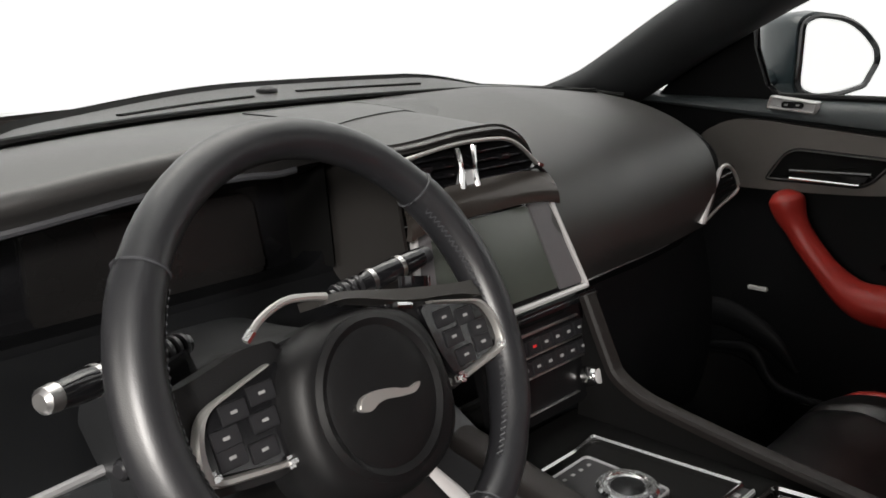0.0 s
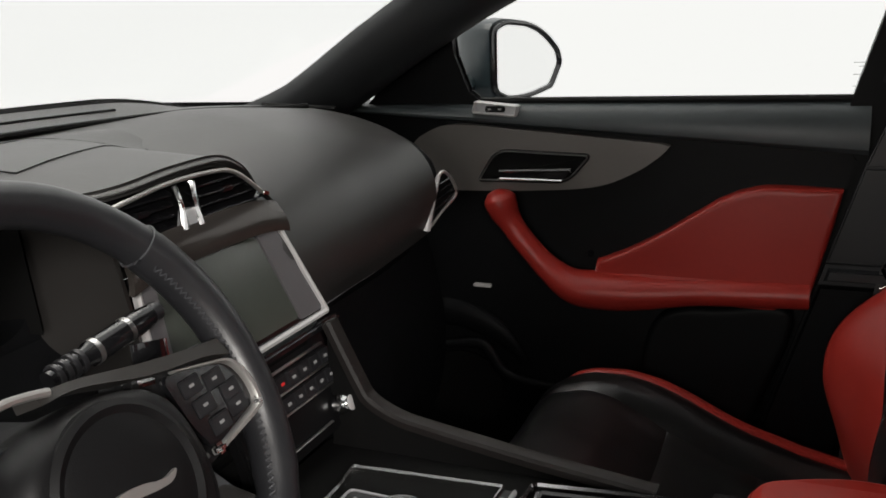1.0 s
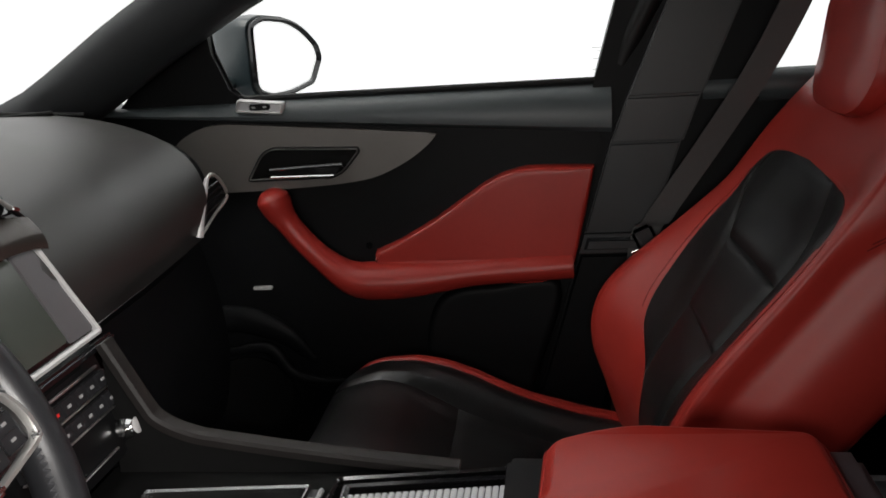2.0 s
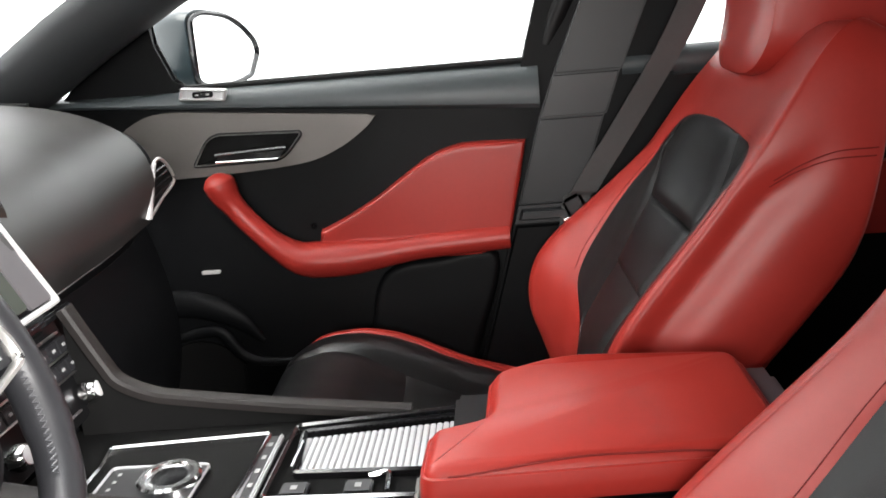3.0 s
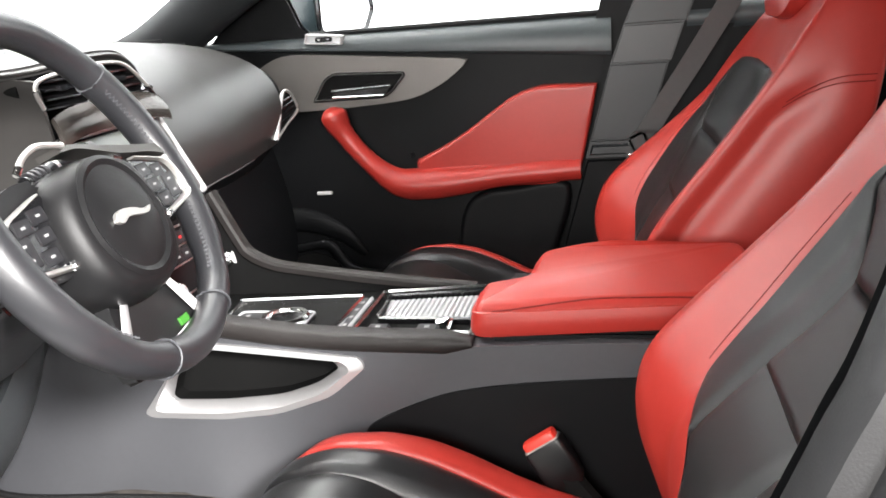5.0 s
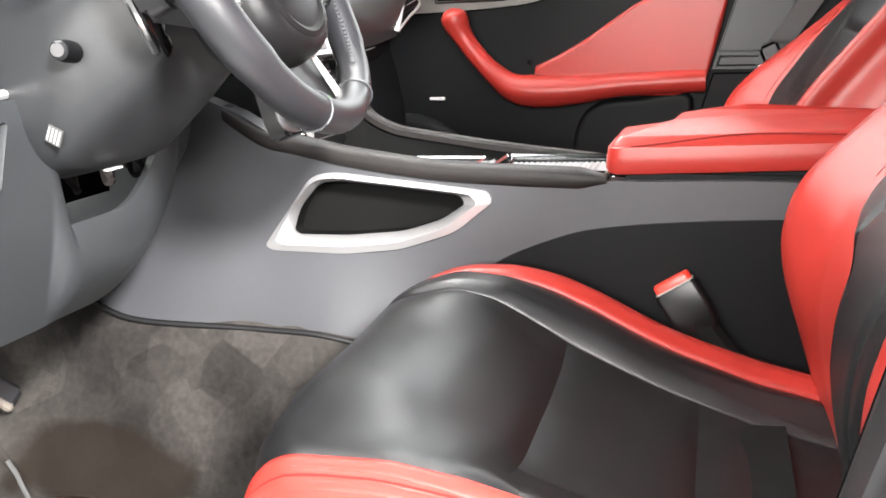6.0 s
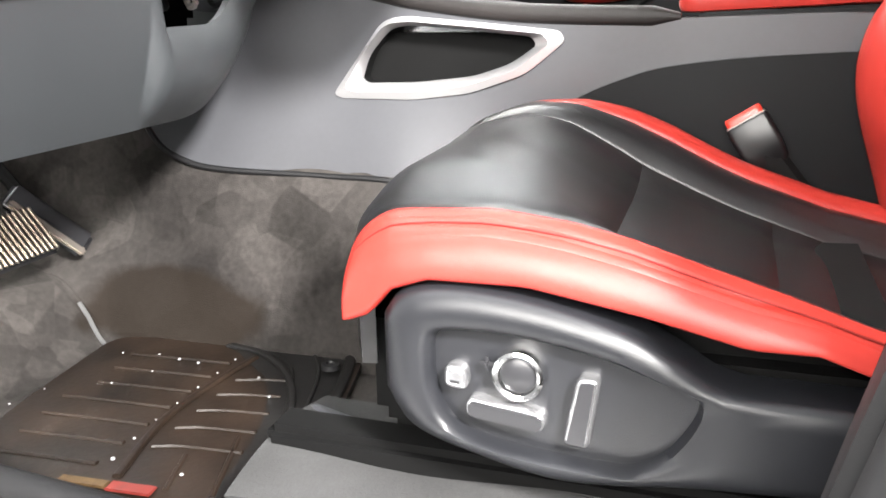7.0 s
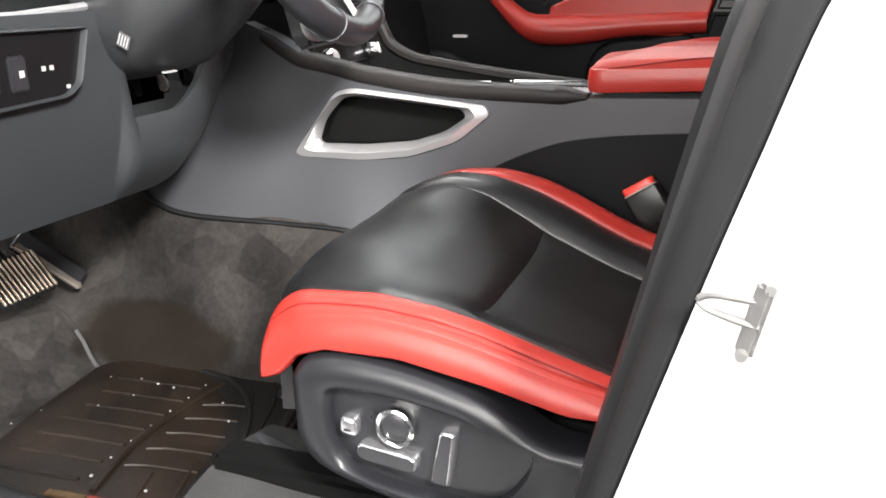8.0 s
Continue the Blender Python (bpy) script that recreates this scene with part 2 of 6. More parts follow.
def prism(outline, axis, lo, hi, bevel=0.0, seg=2):
    bm = bmesh.new()
    a = [bm.verts.new(lift(axis, p, lo)) for p in outline]
    b = [bm.verts.new(lift(axis, p, hi)) for p in outline]
    n = len(a)
    f1, f2 = bm.faces.new(a), bm.faces.new(b)
    for i in range(n):
        bm.faces.new((a[i], a[(i + 1) % n], b[(i + 1) % n], b[i]))
    if bevel:
        edges = list(f1.edges) + list(f2.edges)
        bmesh.ops.bevel(bm, geom=edges, offset=bevel, segments=seg, affect="EDGES", clamp_overlap=True)
    return bm


def scaled(outline, d):
    """The outline drawn in by about d."""
    n = len(outline)
    area = sum(outline[i][0] * outline[(i + 1) % n][1] - outline[(i + 1) % n][0] * outline[i][1] for i in range(n))
    s = 1 if area > 0 else -1
    out = []
    for i in range(n):
        a, p, b = Vector(outline[i - 1]), Vector(outline[i]), Vector(outline[(i + 1) % n])
        t = (b - a).normalized() if (b - a).length > 1e-9 else Vector((1, 0))
        out.append(p + Vector((-t.y, t.x)) * d * s)
    return out


def ring(outer, inner, axis, lo, hi, inner_hi=None):
    """A frame between two outlines of equal count."""
    ih = hi if inner_hi is None else inner_hi
    bm = bmesh.new()
    n = len(outer)
    mid = [(Vector(o) * 0.5 + Vector(i) * 0.5) for o, i in zip(outer, inner)]
    crest = hi + (hi - lo) * 0.25
    loops = [[bm.verts.new(lift(axis, p, w)) for p in line] for line, w in ((outer, lo), (outer, hi), (mid, crest), (inner, ih), (inner, lo))]
    for k in range(5):
        u, v = loops[k], loops[(k + 1) % 5]
        for i in range(n):
            bm.faces.new((u[i], u[(i + 1) % n], v[(i + 1) % n], v[i]))
    return bm


def loft(rings, closed=True, caps=True):
    bm = bmesh.new()
    R = [[bm.verts.new(p) for p in r] for r in rings]
    n = len(R[0])
    for a, b in zip(R, R[1:]):
        for i in range(n if closed else n - 1):
            bm.faces.new((a[i], a[(i + 1) % n], b[(i + 1) % n], b[i]))
    if caps and closed:
        bm.faces.new(R[0])
        bm.faces.new(R[-1])
    return bm


def tube(path, r, n=10, closed=False, flat=1.0, up=(0, 0, 1)):
    """A round bar along a line; r: a number or one for each point; flat: height to width."""
    P = [Vector(p) for p in path]
    N = len(P)
    rings = []
    for i, p in enumerate(P):
        a = P[i - 1] if i or closed else P[0]
        b = P[(i + 1) % N] if i + 1 < N or closed else P[-1]
        t = (b - a).normalized()
        s = t.cross(Vector(up))
        if s.length < 1e-4:
            s = t.cross(Vector((1, 0, 0)))
        s.normalize()
        w = s.cross(t)
        ri = r[i] if isinstance(r, (list, tuple)) else r
        rings.append([p + s * ri * math.cos(2 * math.pi * k / n) + w * ri * flat * math.sin(2 * math.pi * k / n) for k in range(n)])
    if closed:
        rings.append(rings[0])
        bm = loft(rings, True, False)
        bmesh.ops.remove_doubles(bm, verts=bm.verts, dist=1e-6)
        return bm
    return loft(rings)


def rbox(c, size, bevel=0.004, m=None, seg=2):
    bm = bmesh.new()
    bmesh.ops.create_cube(bm, size=1, matrix=Matrix.Diagonal((*size, 1)))
    if bevel:
        bmesh.ops.bevel(bm, geom=list(bm.edges), offset=bevel, segments=seg, affect="EDGES", clamp_overlap=True)
    bm.transform(Matrix.Translation(c) @ (m or Matrix()))
    return bm


def lathe(profile, m, n=28):
    """Turns a profile of (radius, height) round the local z axis."""
    rings = [[m @ Vector((r * math.cos(2 * math.pi * k / n), r * math.sin(2 * math.pi * k / n), h)) for k in range(n)] for r, h in profile]
    return loft(rings)


def sheet(f, nu, nv, thick=0.0):
    """A grid of f(u, v), u and v from 0 to 1; thick: its depth, away from its front."""
    bm = bmesh.new()
    G = [[bm.verts.new(f(i / nu, j / nv)) for j in range(nv + 1)] for i in range(nu + 1)]
    for i in range(nu):
        for j in range(nv):
            bm.faces.new((G[i][j], G[i + 1][j], G[i + 1][j + 1], G[i][j + 1]))
    if thick:
        bm.normal_update()
        bmesh.ops.solidify(bm, geom=list(bm.faces), thickness=thick)
    return bm


def pillow(outline, axis, lo, hi, r):
    """A padded slab: the outline raised from lo to hi along an axis, rounded by r at its front edge."""
    d = hi - lo
    k = r / abs(d)
    steps = ((0.0, 0.0), (1 - k, 0.0), (1 - 0.5 * k, 0.13 * r), (1 - 0.2 * k, 0.40 * r), (1 - 0.05 * k, 0.70 * r), (1.0, r), (1.0, 1.6 * r))
    return loft([[Vector(lift(axis, p, lo + d * f)) for p in scaled(outline, i)] for f, i in steps])


def smooth(a, b, x):
    t = min(1, max(0, (x - a) / (b - a)))
    return t * t * (3 - 2 * t)


def panel(S, u0, u1, v0, v1, puff=0.006, nu=14, nv=18, edge=0.16, tuck=0.014):
    """An upholstered panel on the surface S(u, v): swollen in its middle, tucked in at its seams. u0, u1: numbers or functions of v."""
    bm = bmesh.new()
    F0 = u0 if callable(u0) else (lambda v: u0)
    F1 = u1 if callable(u1) else (lambda v: u1)

    def at(a, b, off):
        v = v0 + (v1 - v0) * b
        u = F0(v) + (F1(v) - F0(v)) * a
        p = S(u, v)
        e = 1e-3
        n = (S(u, v + e) - S(u, v - e)).cross(S(u + e, v) - S(u - e, v))
        n = n.normalized() if n.length > 1e-12 else Vector((0, 0, 1))
        return p + n * off

    G = []
    for i in range(-1, nu + 2):
        row = []
        for j in range(-1, nv + 2):
            a, b = min(1, max(0, i / nu)), min(1, max(0, j / nv))
            out = i < 0 or j < 0 or i > nu or j > nv
            d = min(a, 1 - a, b, 1 - b)
            k = min(1, d / edge)
            row.append(bm.verts.new(at(a, b, -tuck if out else puff * (1 - (1 - k) ** 2))))
        G.append(row)
    for i in range(len(G) - 1):
        for j in range(len(G[0]) - 1):
            bm.faces.new((G[i][j], G[i + 1][j], G[i + 1][j + 1], G[i][j + 1]))
    return bm


# ---- setting ----
# added wall out of view, cuts the white surroundings on the driver's side
piece("light_block_wall", rbox((-2.8, -0.5, 2.3), (0.1, 9.0, 4.6), 0.02), LIGHT_BLOCK, "unseen grey wall added to block light from the left", "wall", kind="structure")
# floor is out of view; its grey holds down light bounced into the cabin
piece("ground", sheet(lambda u, v: Vector((-5.5 + 11 * u, -5.5 + 11 * v, -0.002)), 12, 12), FLOOR, "unseen studio floor, grey to limit bounced light", "floor", kind="structure")


def car_shell():
    shell = thing("car_body", "white car body shell with black cabin trim", "car body", kind="structure")
    part("floor_pan", rbox((0, -0.55, 0.36), (1.5, 2.6, 0.06), 0.01), CARPET, shell, "dark grey carpeted cabin floor")
    part("roof", sheet(lambda u, v: Vector((-0.62 + 1.24 * u, -0.29 - 1.56 * v, 1.52 + 0.05 * math.sin(math.pi * u) + 0.03 * math.sin(math.pi * v))), 12, 12, 0.03), CLOTH, shell, "black cloth headliner under white roof")
    for s in (-1, 1):
        # roof rail and front pillar, swept from the cowl up to the roof
        path = curve([(s * 0.70, 0.60, 1.10), (s * 0.685, 0.36, 1.235), (s * 0.665, 0.15, 1.355), (s * 0.63, -0.08, 1.46), (s * 0.61, -0.35, 1.53), (s * 0.60, -0.9, 1.55), (s * 0.60, -1.7, 1.50)], 6)
        part("front_pillar", tube(path, [0.060 + 0.030 * smooth(0.38, 0.56, p.y) for p in path], 14, flat=0.55, up=(s, 0, 0.6)), POST, shell, "dark grained plastic pillar trim")
        # rear half of the body side
        part("body_side", rbox((s * 0.86, -1.45, 0.75), (0.10, 1.0, 0.9), 0.03), WHITE, shell, "white painted body side")
        part("rear_roof_pillar", tube([(s * 0.66, -1.62, 1.1), (s * 0.62, -1.55, 1.54)], 0.09, 10), PLASTIC, shell)
    part("left_rear_door", prism(rounded([(-0.74, 0.46), (-0.80, 1.19), (-1.62, 1.20), (-1.55, 0.46)], 0.03), "x", -0.74, -0.80, 0.008), PLASTIC, shell, "black trimmed rear door")
    part("rear_bulkhead", rbox((0, -1.95, 0.8), (1.5, 0.06, 0.9), 0.01), CARPET, shell)
    part("firewall", rbox((0, 0.93, 0.80), (1.5, 0.06, 0.86), 0.01), CARPET, shell)
    for x in (-0.735, 0.735):
        part("kick_panel", rbox((x, 0.67, 0.80), (0.03, 0.50, 0.84), 0.008), PLASTIC, shell, "black plastic footwell side")
    part("right_sill", rbox((0.76, -0.3, 0.40), (0.16, 2.2, 0.16), 0.03), WHITE, shell, "white painted door sill")
    part("left_sill", rbox((-0.79, -0.2, 0.37), (0.16, 1.6, 0.14), 0.03), WHITE, shell, "white painted door sill")
    part("bonnet", sheet(lambda u, v: Vector((-0.80 + 1.6 * u, 0.86 - 0.20 * (2 * u - 1) ** 2 * (1 - v) + 1.0 * v, 1.19 - 0.16 * v * v - 0.09 * (2 * u - 1) ** 4)), 16, 12, 0.02), WHITE, shell, "white painted bonnet")
    part("roof_skin", sheet(lambda u, v: Vector((-0.66 + 1.32 * u, -0.26 - 1.66 * v, 1.575 + 0.06 * math.sin(math.pi * u) + 0.03 * math.sin(math.pi * v))), 12, 12, 0.01), WHITE, shell, "white painted roof skin")
    for s in (-1, 1):
        wing = rounded([(0.44, 0.42), (0.44, 1.16), (0.80, 1.14), (1.80, 0.98), (1.86, 0.70), (1.56, 0.60), (1.44, 0.78), (1.20, 0.86), (0.98, 0.78), (0.86, 0.42)], 0.05)
        part("front_wing", prism(wing, "x", s * 0.80, s * 0.88, 0.02), WHITE, shell, "white painted front wing")
    return shell


car_shell()


def belt_pillar(s):
    """The middle pillar with its trim, and the belt that hangs on it."""
    p = thing("centre_pillar", "black trimmed centre pillar with white painted outside", "pillar", kind="structure", at=(s * 0.75, -0.70, 0.40))
    x = 0.71

    def line(y0):
        return [(y0 + 0.10, 0.42), (y0 + 0.06, 0.62), (y0 - 0.01, 0.95), (y0 - 0.075, 1.20), (y0 - 0.16, 1.50)]
    front, back = line(-0.485), line(-0.76)
    out = curve([(*q, 0) for q in front], 5) + list(reversed(curve([(*q, 0) for q in back], 5)))
    part("pillar_trim", prism([(q.x, q.y) for q in out], "x", s * (x + 0.012), s * (x + 0.06), 0.008), PLASTIC, p, "black plastic door jamb")
    # upper cover, darker band and grained lower cover, one above the other
    def cover(z0, z1, w0, w1, x0, bev):
        f = lambda z: -0.540 - 0.16 * (z - 0.95) / 0.55 - 0.05 * smooth(1.1, 1.5, z)
        return prism([(f(z0), z0), (f(z0) - w0, z0), (f(z1) - w1, z1), (f(z1), z1)], "x", s * x0, s * (x + 0.02), bev, 3)
    part("upper_trim", cover(1.192, 1.52, 0.120, 0.115, x - 0.009, 0.003), BPOST, p, "smooth dark pillar cover")
    part("dark_band", cover(1.1165, 1.1915, 0.120, 0.118, x - 0.007, 0.003), COVER, p, "dark band below the cover")
    part("lower_trim", cover(0.962, 1.116, 0.112, 0.116, x - 0.008, 0.003), BPOST, p, "grained dark grey lower cover")
    part("trim_ledge", cover(0.928, 0.9615, 0.120, 0.112, x - 0.024, 0.010), BPOST, p, "ledge at the foot of the cover")
    part("foot_cover", cover(0.62, 0.926, 0.13, 0.12, x - 0.006, 0.008), PLASTIC, p, "black plastic pillar foot")
    return p


belt_pillar(1)


# ---- passenger door ----
def passenger_door():
    d = thing("passenger_door", "closed front passenger door with black, taupe and red trim", "car door", at=(0.72, -0.1, 0.5))
    body = rounded([(0.42, 0.46), (0.42, 1.205), (0.0, 1.195), (-0.586, 1.150), (-0.50, 0.85), (-0.43, 0.60), (-0.40, 0.46)], 0.03)
    part("inner_panel", prism(body, "x", 0.715, 0.80, 0.008), PLASTIC, d, "black grained plastic inner panel")
    part("outer_skin", prism(body, "x", 0.803, 0.86, 0.02), WHITE, d, "white painted outer skin")
    # upper roll along the window
    sec = [(0.80, 0.0), (0.706, 0.04), (0.697, 0.14), (0.695, 0.32), (0.700, 0.62), (0.712, 0.84), (0.732, 0.97), (0.80, 1.0)]

    def roll(y):
        zb = 1.134 + 0.078 * (y + 0.567)
        return [(x, y, zb + (1.216 - zb) * f) for x, f in sec]
    part("window_roll", loft([roll(y) for y in np.linspace(0.40, -0.592, 22)]), SILL, d, "soft grey vinyl roll along the window")
    part("window_seal", tube([(0.735, y, 1.219) for y in np.linspace(0.2, -0.60, 10)], 0.006, 8), SEAL, d, "black rubber window seal")
    # taupe trim wing
    wing = curve([(0.185, 1.135, 0), (0.158, 1.160, 0), (0.096, 1.180, 0), (-0.03, 1.172, 0), (-0.28, 1.150, 0)], 6) + curve([(-0.297, 1.146, 0), (-0.278, 1.126, 0), (-0.232, 1.096, 0), (-0.165, 1.072, 0), (-0.046, 1.062, 0), (0.096, 1.058, 0), (0.18, 1.062, 0)], 6)
    part("trim_wing", prism([(q.x, q.y) for q in wing], "x", 0.698, 0.72, 0.004), TAUPE, d, "satin taupe metal-look trim wing")
    bez = rounded([(0.052, 1.076), (0.020, 1.126), (-0.002, 1.1375), (-0.160, 1.1315), (-0.162, 1.122), (-0.130, 1.086), (-0.110, 1.077)], 0.011, 6)
    part("handle_bezel", ring(bez, scaled(bez, 0.0030), "x", 0.704, 0.6962), BUTTON, d, "black rim of the handle recess")
    part("bezel_line", ring(scaled(bez, 0.0030), scaled(bez, 0.0052), "x", 0.704, 0.6952), BRACKET, d, "thin satin silver line")
    part("handle_recess", prism(scaled(bez, 0.0048), "x", 0.6968, 0.699), DARK, d, "black handle recess")
    lev = rounded([(0.000, 1.084), (-0.004, 1.100), (-0.132, 1.105), (-0.118, 1.086)], 0.006)
    lever = part("door_handle", prism(lev, "x", 0.684, 0.694, 0.003), GLOSS, d, "black door handle with chrome edge")
    part("chrome_edge", tube([(0.683, 0.000, 1.099), (0.681, -0.06, 1.102), (0.683, -0.132, 1.104)], 0.0035, 8), CHROME, lever, "chrome edge")
    part("lower_line", tube([(0.683, 0.0, 1.086), (0.683, -0.115, 1.085)], 0.002, 6), CHROME, lever, "chrome edge")
    # switch for the mirrors, here the lock switch plate
    plate = rounded([(0.053, 1.201), (0.047, 1.2235), (-0.036, 1.215), (-0.031, 1.194)], 0.004)
    pl = part("switch_plate", ring(plate, scaled(plate, 0.0045), "x", 0.704, 0.6915), FRAME, d, "silver-framed memory switch plate")
    part("switch_face", prism(scaled(plate, 0.003), "x", 0.694, 0.716), SILVER, pl)
    part("switch_rocker", rbox((0.693, 0.008, 1.2085), (0.006, 0.038, 0.011), 0.002), GLOSS, pl, "black rocker")
    for dy in (-0.010, 0.010):
        part("print", rbox((0.6896, 0.008 + dy, 1.2085), (0.0006, 0.006, 0.003), 0.0), MARK, pl, "pale symbol")
    # red pull
    pull = curve([(0.680, 0.004, 1.066), (0.680, 0.002, 1.056), (0.680, -0.003, 1.040), (0.680, -0.014, 1.016), (0.680, -0.045, 0.972), (0.680, -0.09, 0.925), (0.682, -0.135, 0.895), (0.688, -0.19, 0.889), (0.692, -0.27, 0.892), (0.694, -0.36, 0.900), (0.695, -0.45, 0.905), (0.698, -0.522, 0.908)], 7)
    rad = [(0.0290 - 0.0085 * smooth(1.045, 0.995, p.z) + 0.014 * smooth(-0.06, -0.17, p.y) - 0.010 * smooth(-0.20, -0.36, p.y)) * math.sqrt(min(1, 0.03 + i / 11)) for i, p in enumerate(pull)]
    part("pull_handle", tube(pull, rad, 16, up=(1, 0, 0), flat=1.15), RED, d, "red leather pull handle")
    # red rest and upper cushion
    up = [Vector((-0.168, 0.905, 0)), Vector((-0.178, 0.942, 0))] + curve([(-0.219, 0.960, 0), (-0.287, 0.998, 0), (-0.377, 1.059, 0), (-0.43, 1.080, 0), (-0.472, 1.084, 0), (-0.562, 1.081, 0)], 2) + [Vector((-0.548, 1.01, 0)), Vector((-0.522, 0.90, 0))]
    part("upper_cushion", pillow([(q.x, q.y) for q in up], "x", 0.718, 0.684, 0.008), RED, d, "red leather door insert")

    def rest(y):
        f = smooth(-0.155, -0.24, y)
        g = smooth(-0.46, -0.51, y)
        top, bot, x = 0.928 + 0.010 * f, 0.852 + 0.006 * f + 0.020 * smooth(-0.22, -0.34, y) + 0.012 * g, 0.682 - 0.004 * f
        e = 0.018 * smooth(-0.19, -0.28, y)
        return [(0.716, y, top + 0.012 + e), (0.704, y, top + 0.008 + e), (0.697, y, top + 0.004 + 0.5 * e), (x + 0.017, y, top + 0.001), (x + 0.008, y, top - 0.008), (x + 0.002, y, top - 0.022), (x, y, top - 0.036), (x + 0.002, y, bot + 0.030), (x + 0.008, y, bot + 0.016), (x + 0.020, y, bot + 0.006), (0.69, y, bot), (0.716, y, bot)]
    part("arm_rest", loft([[Vector(p) for p in rest(y)] for y in np.linspace(-0.172, -0.524, 20)]), RED, d, "red leather arm rest")
    # pocket and speaker
    pk = curve([(-0.245, 0.60, 0), (-0.252, 0.755, 0), (-0.272, 0.832, 0), (-0.313, 0.864, 0), (-0.379, 0.872, 0), (-0.50, 0.872, 0), (-0.455, 0.70, 0), (-0.42, 0.60, 0)], 5)
    part("door_pocket", pillow([(q.x, q.y) for q in pk], "x", 0.72, 0.692, 0.012), PLASTIC, d, "black plastic door pocket")
    # soft ridges over the speaker
    r1 = curve([(0.712, 0.30, 0.74), (0.709, 0.247, 0.773), (0.706, 0.124, 0.812), (0.707, 0.026, 0.782), (0.712, -0.03, 0.725)], 7)
    part("speaker_ridge", tube(r1, [0.008 + 0.020 * math.sin(math.pi * i / (len(r1) - 1)) for i in range(len(r1))], 14, up=(1, 0, 0), flat=0.55), PLASTIC, d, "soft black ridge over the speaker")
    r2 = curve([(0.713, 0.18, 0.73), (0.706, 0.123, 0.745), (0.703, 0.053, 0.752), (0.703, 0.015, 0.702), (0.704, -0.03, 0.684), (0.708, -0.10, 0.680)], 7)
    part("pocket_lip", tube(r2, [0.006 + 0.007 * math.sin(math.pi * i / (len(r2) - 1)) for i in range(len(r2))], 12, up=(1, 0, 0), flat=0.8), PLASTIC, d, "curved door pocket lip")
    gr = [(0.10 + 0.085 * math.cos(a), 0.655 + 0.075 * math.sin(a)) for a in np.linspace(0, 2 * math.pi, 40, endpoint=False)]
    part("speaker_grille", prism(gr, "x", 0.708, 0.716, 0.003), DARK, d, "black speaker grille")
    part("speaker_badge", rbox((0.708, 0.052, 0.872), (0.010, 0.036, 0.0065), 0.0015), FRAME, d, "small silver badge plate")
    # the dark of a small hole, drawn as a black disc
    part("pull_hole", lathe([(0.006, 0.0), (0.006, 0.004), (0.004, 0.004), (0.003, 0.001), (0.001, 0.001)], Matrix.Translation((0.7155, -0.158, 0.948)) @ Matrix.Rotation(radians(-90), 4, "Y"), 14), GLOSS, d, "gloss black disc in place of a small hole")
    # frame round the glass and the black mirror corner
    part("mirror_corner", prism([(0.30, 1.20), (0.02, 1.205), (0.075, 1.235), (0.10, 1.30), (0.10, 1.37), (0.16, 1.34)], "x", 0.725, 0.75, 0.004), PLASTIC, d, "black plastic mirror corner")
    part("window_frame", tube(curve([(0.745, -0.593, 1.20), (0.735, -0.62, 1.27), (0.715, -0.675, 1.38), (0.68, -0.72, 1.47), (0.64, -0.70, 1.52), (0.63, -0.4, 1.53), (0.66, -0.1, 1.47), (0.70, 0.12, 1.36), (0.73, 0.32, 1.23)], 6), 0.018, 10), SEAL, d, "black window frame")
    gl = part("window_pane", sheet(lambda u, v: Vector((0.752 - 0.10 * v * v, 0.15 - 0.76 * u - 0.12 * v, 1.20 + 0.32 * v)), 8, 8, 0.004), GLASS, d, "clear window glass")
    gl.visible_shadow = False
    for k in range(7):
        z = 1.272 - 0.006 * k
        part("sticker_line", rbox((0.742, -0.580 - 0.004 * (k % 3), z), (0.0008, 0.034 - 0.008 * (k % 3), 0.0012), 0.0), PALE, gl, "pale printed line")
    return d


passenger_door()


def wing_mirror():
    m = thing("wing_mirror", "dark teal wing mirror with black-edged glass", "wing mirror", at=(0.90, 0.05, 1.20))
    f = Matrix.Translation((0.945, 0.035, 1.280)) @ Matrix.Rotation(radians(-22), 4, "Z")
    o = rounded([(-0.100, -0.060), (-0.096, 0.066), (-0.062, 0.079), (0.020, 0.070), (0.066, 0.048), (0.104, 0.014), (0.112, -0.016), (0.080, -0.064), (0.010, -0.078), (-0.060, -0.078)], [0.03, 0.03, 0.03, 0.03, 0.03, 0.012, 0.012, 0.012, 0.03, 0.03], 4)

    def rg(k, y):
        return [f @ Vector((x * k, y, z * k)) for x, z in o]
    part("housing", loft([rg(1.04, 0.006), rg(1.08, 0.03), rg(1.04, 0.08), rg(0.85, 0.13), rg(0.45, 0.16)]), TEAL, m, "dark teal painted housing")
    bm = ring(o, scaled(o, 0.009), "y", 0.01, -0.004)
    bm.transform(f)
    part("rim", bm, GLOSS, m, "black rim")
    bm = prism(scaled(o, 0.006), "y", 0.0, 0.006)
    bm.transform(f)
    part("mirror_glass", bm, MIRROR, m, "bright mirror glass")
    part("foot", tube([(0.74, 0.16, 1.215), (0.80, 0.15, 1.225), (0.88, 0.14, 1.24)], [0.035, 0.03, 0.03], 12, flat=0.6), TEAL, m)
    return m


wing_mirror()


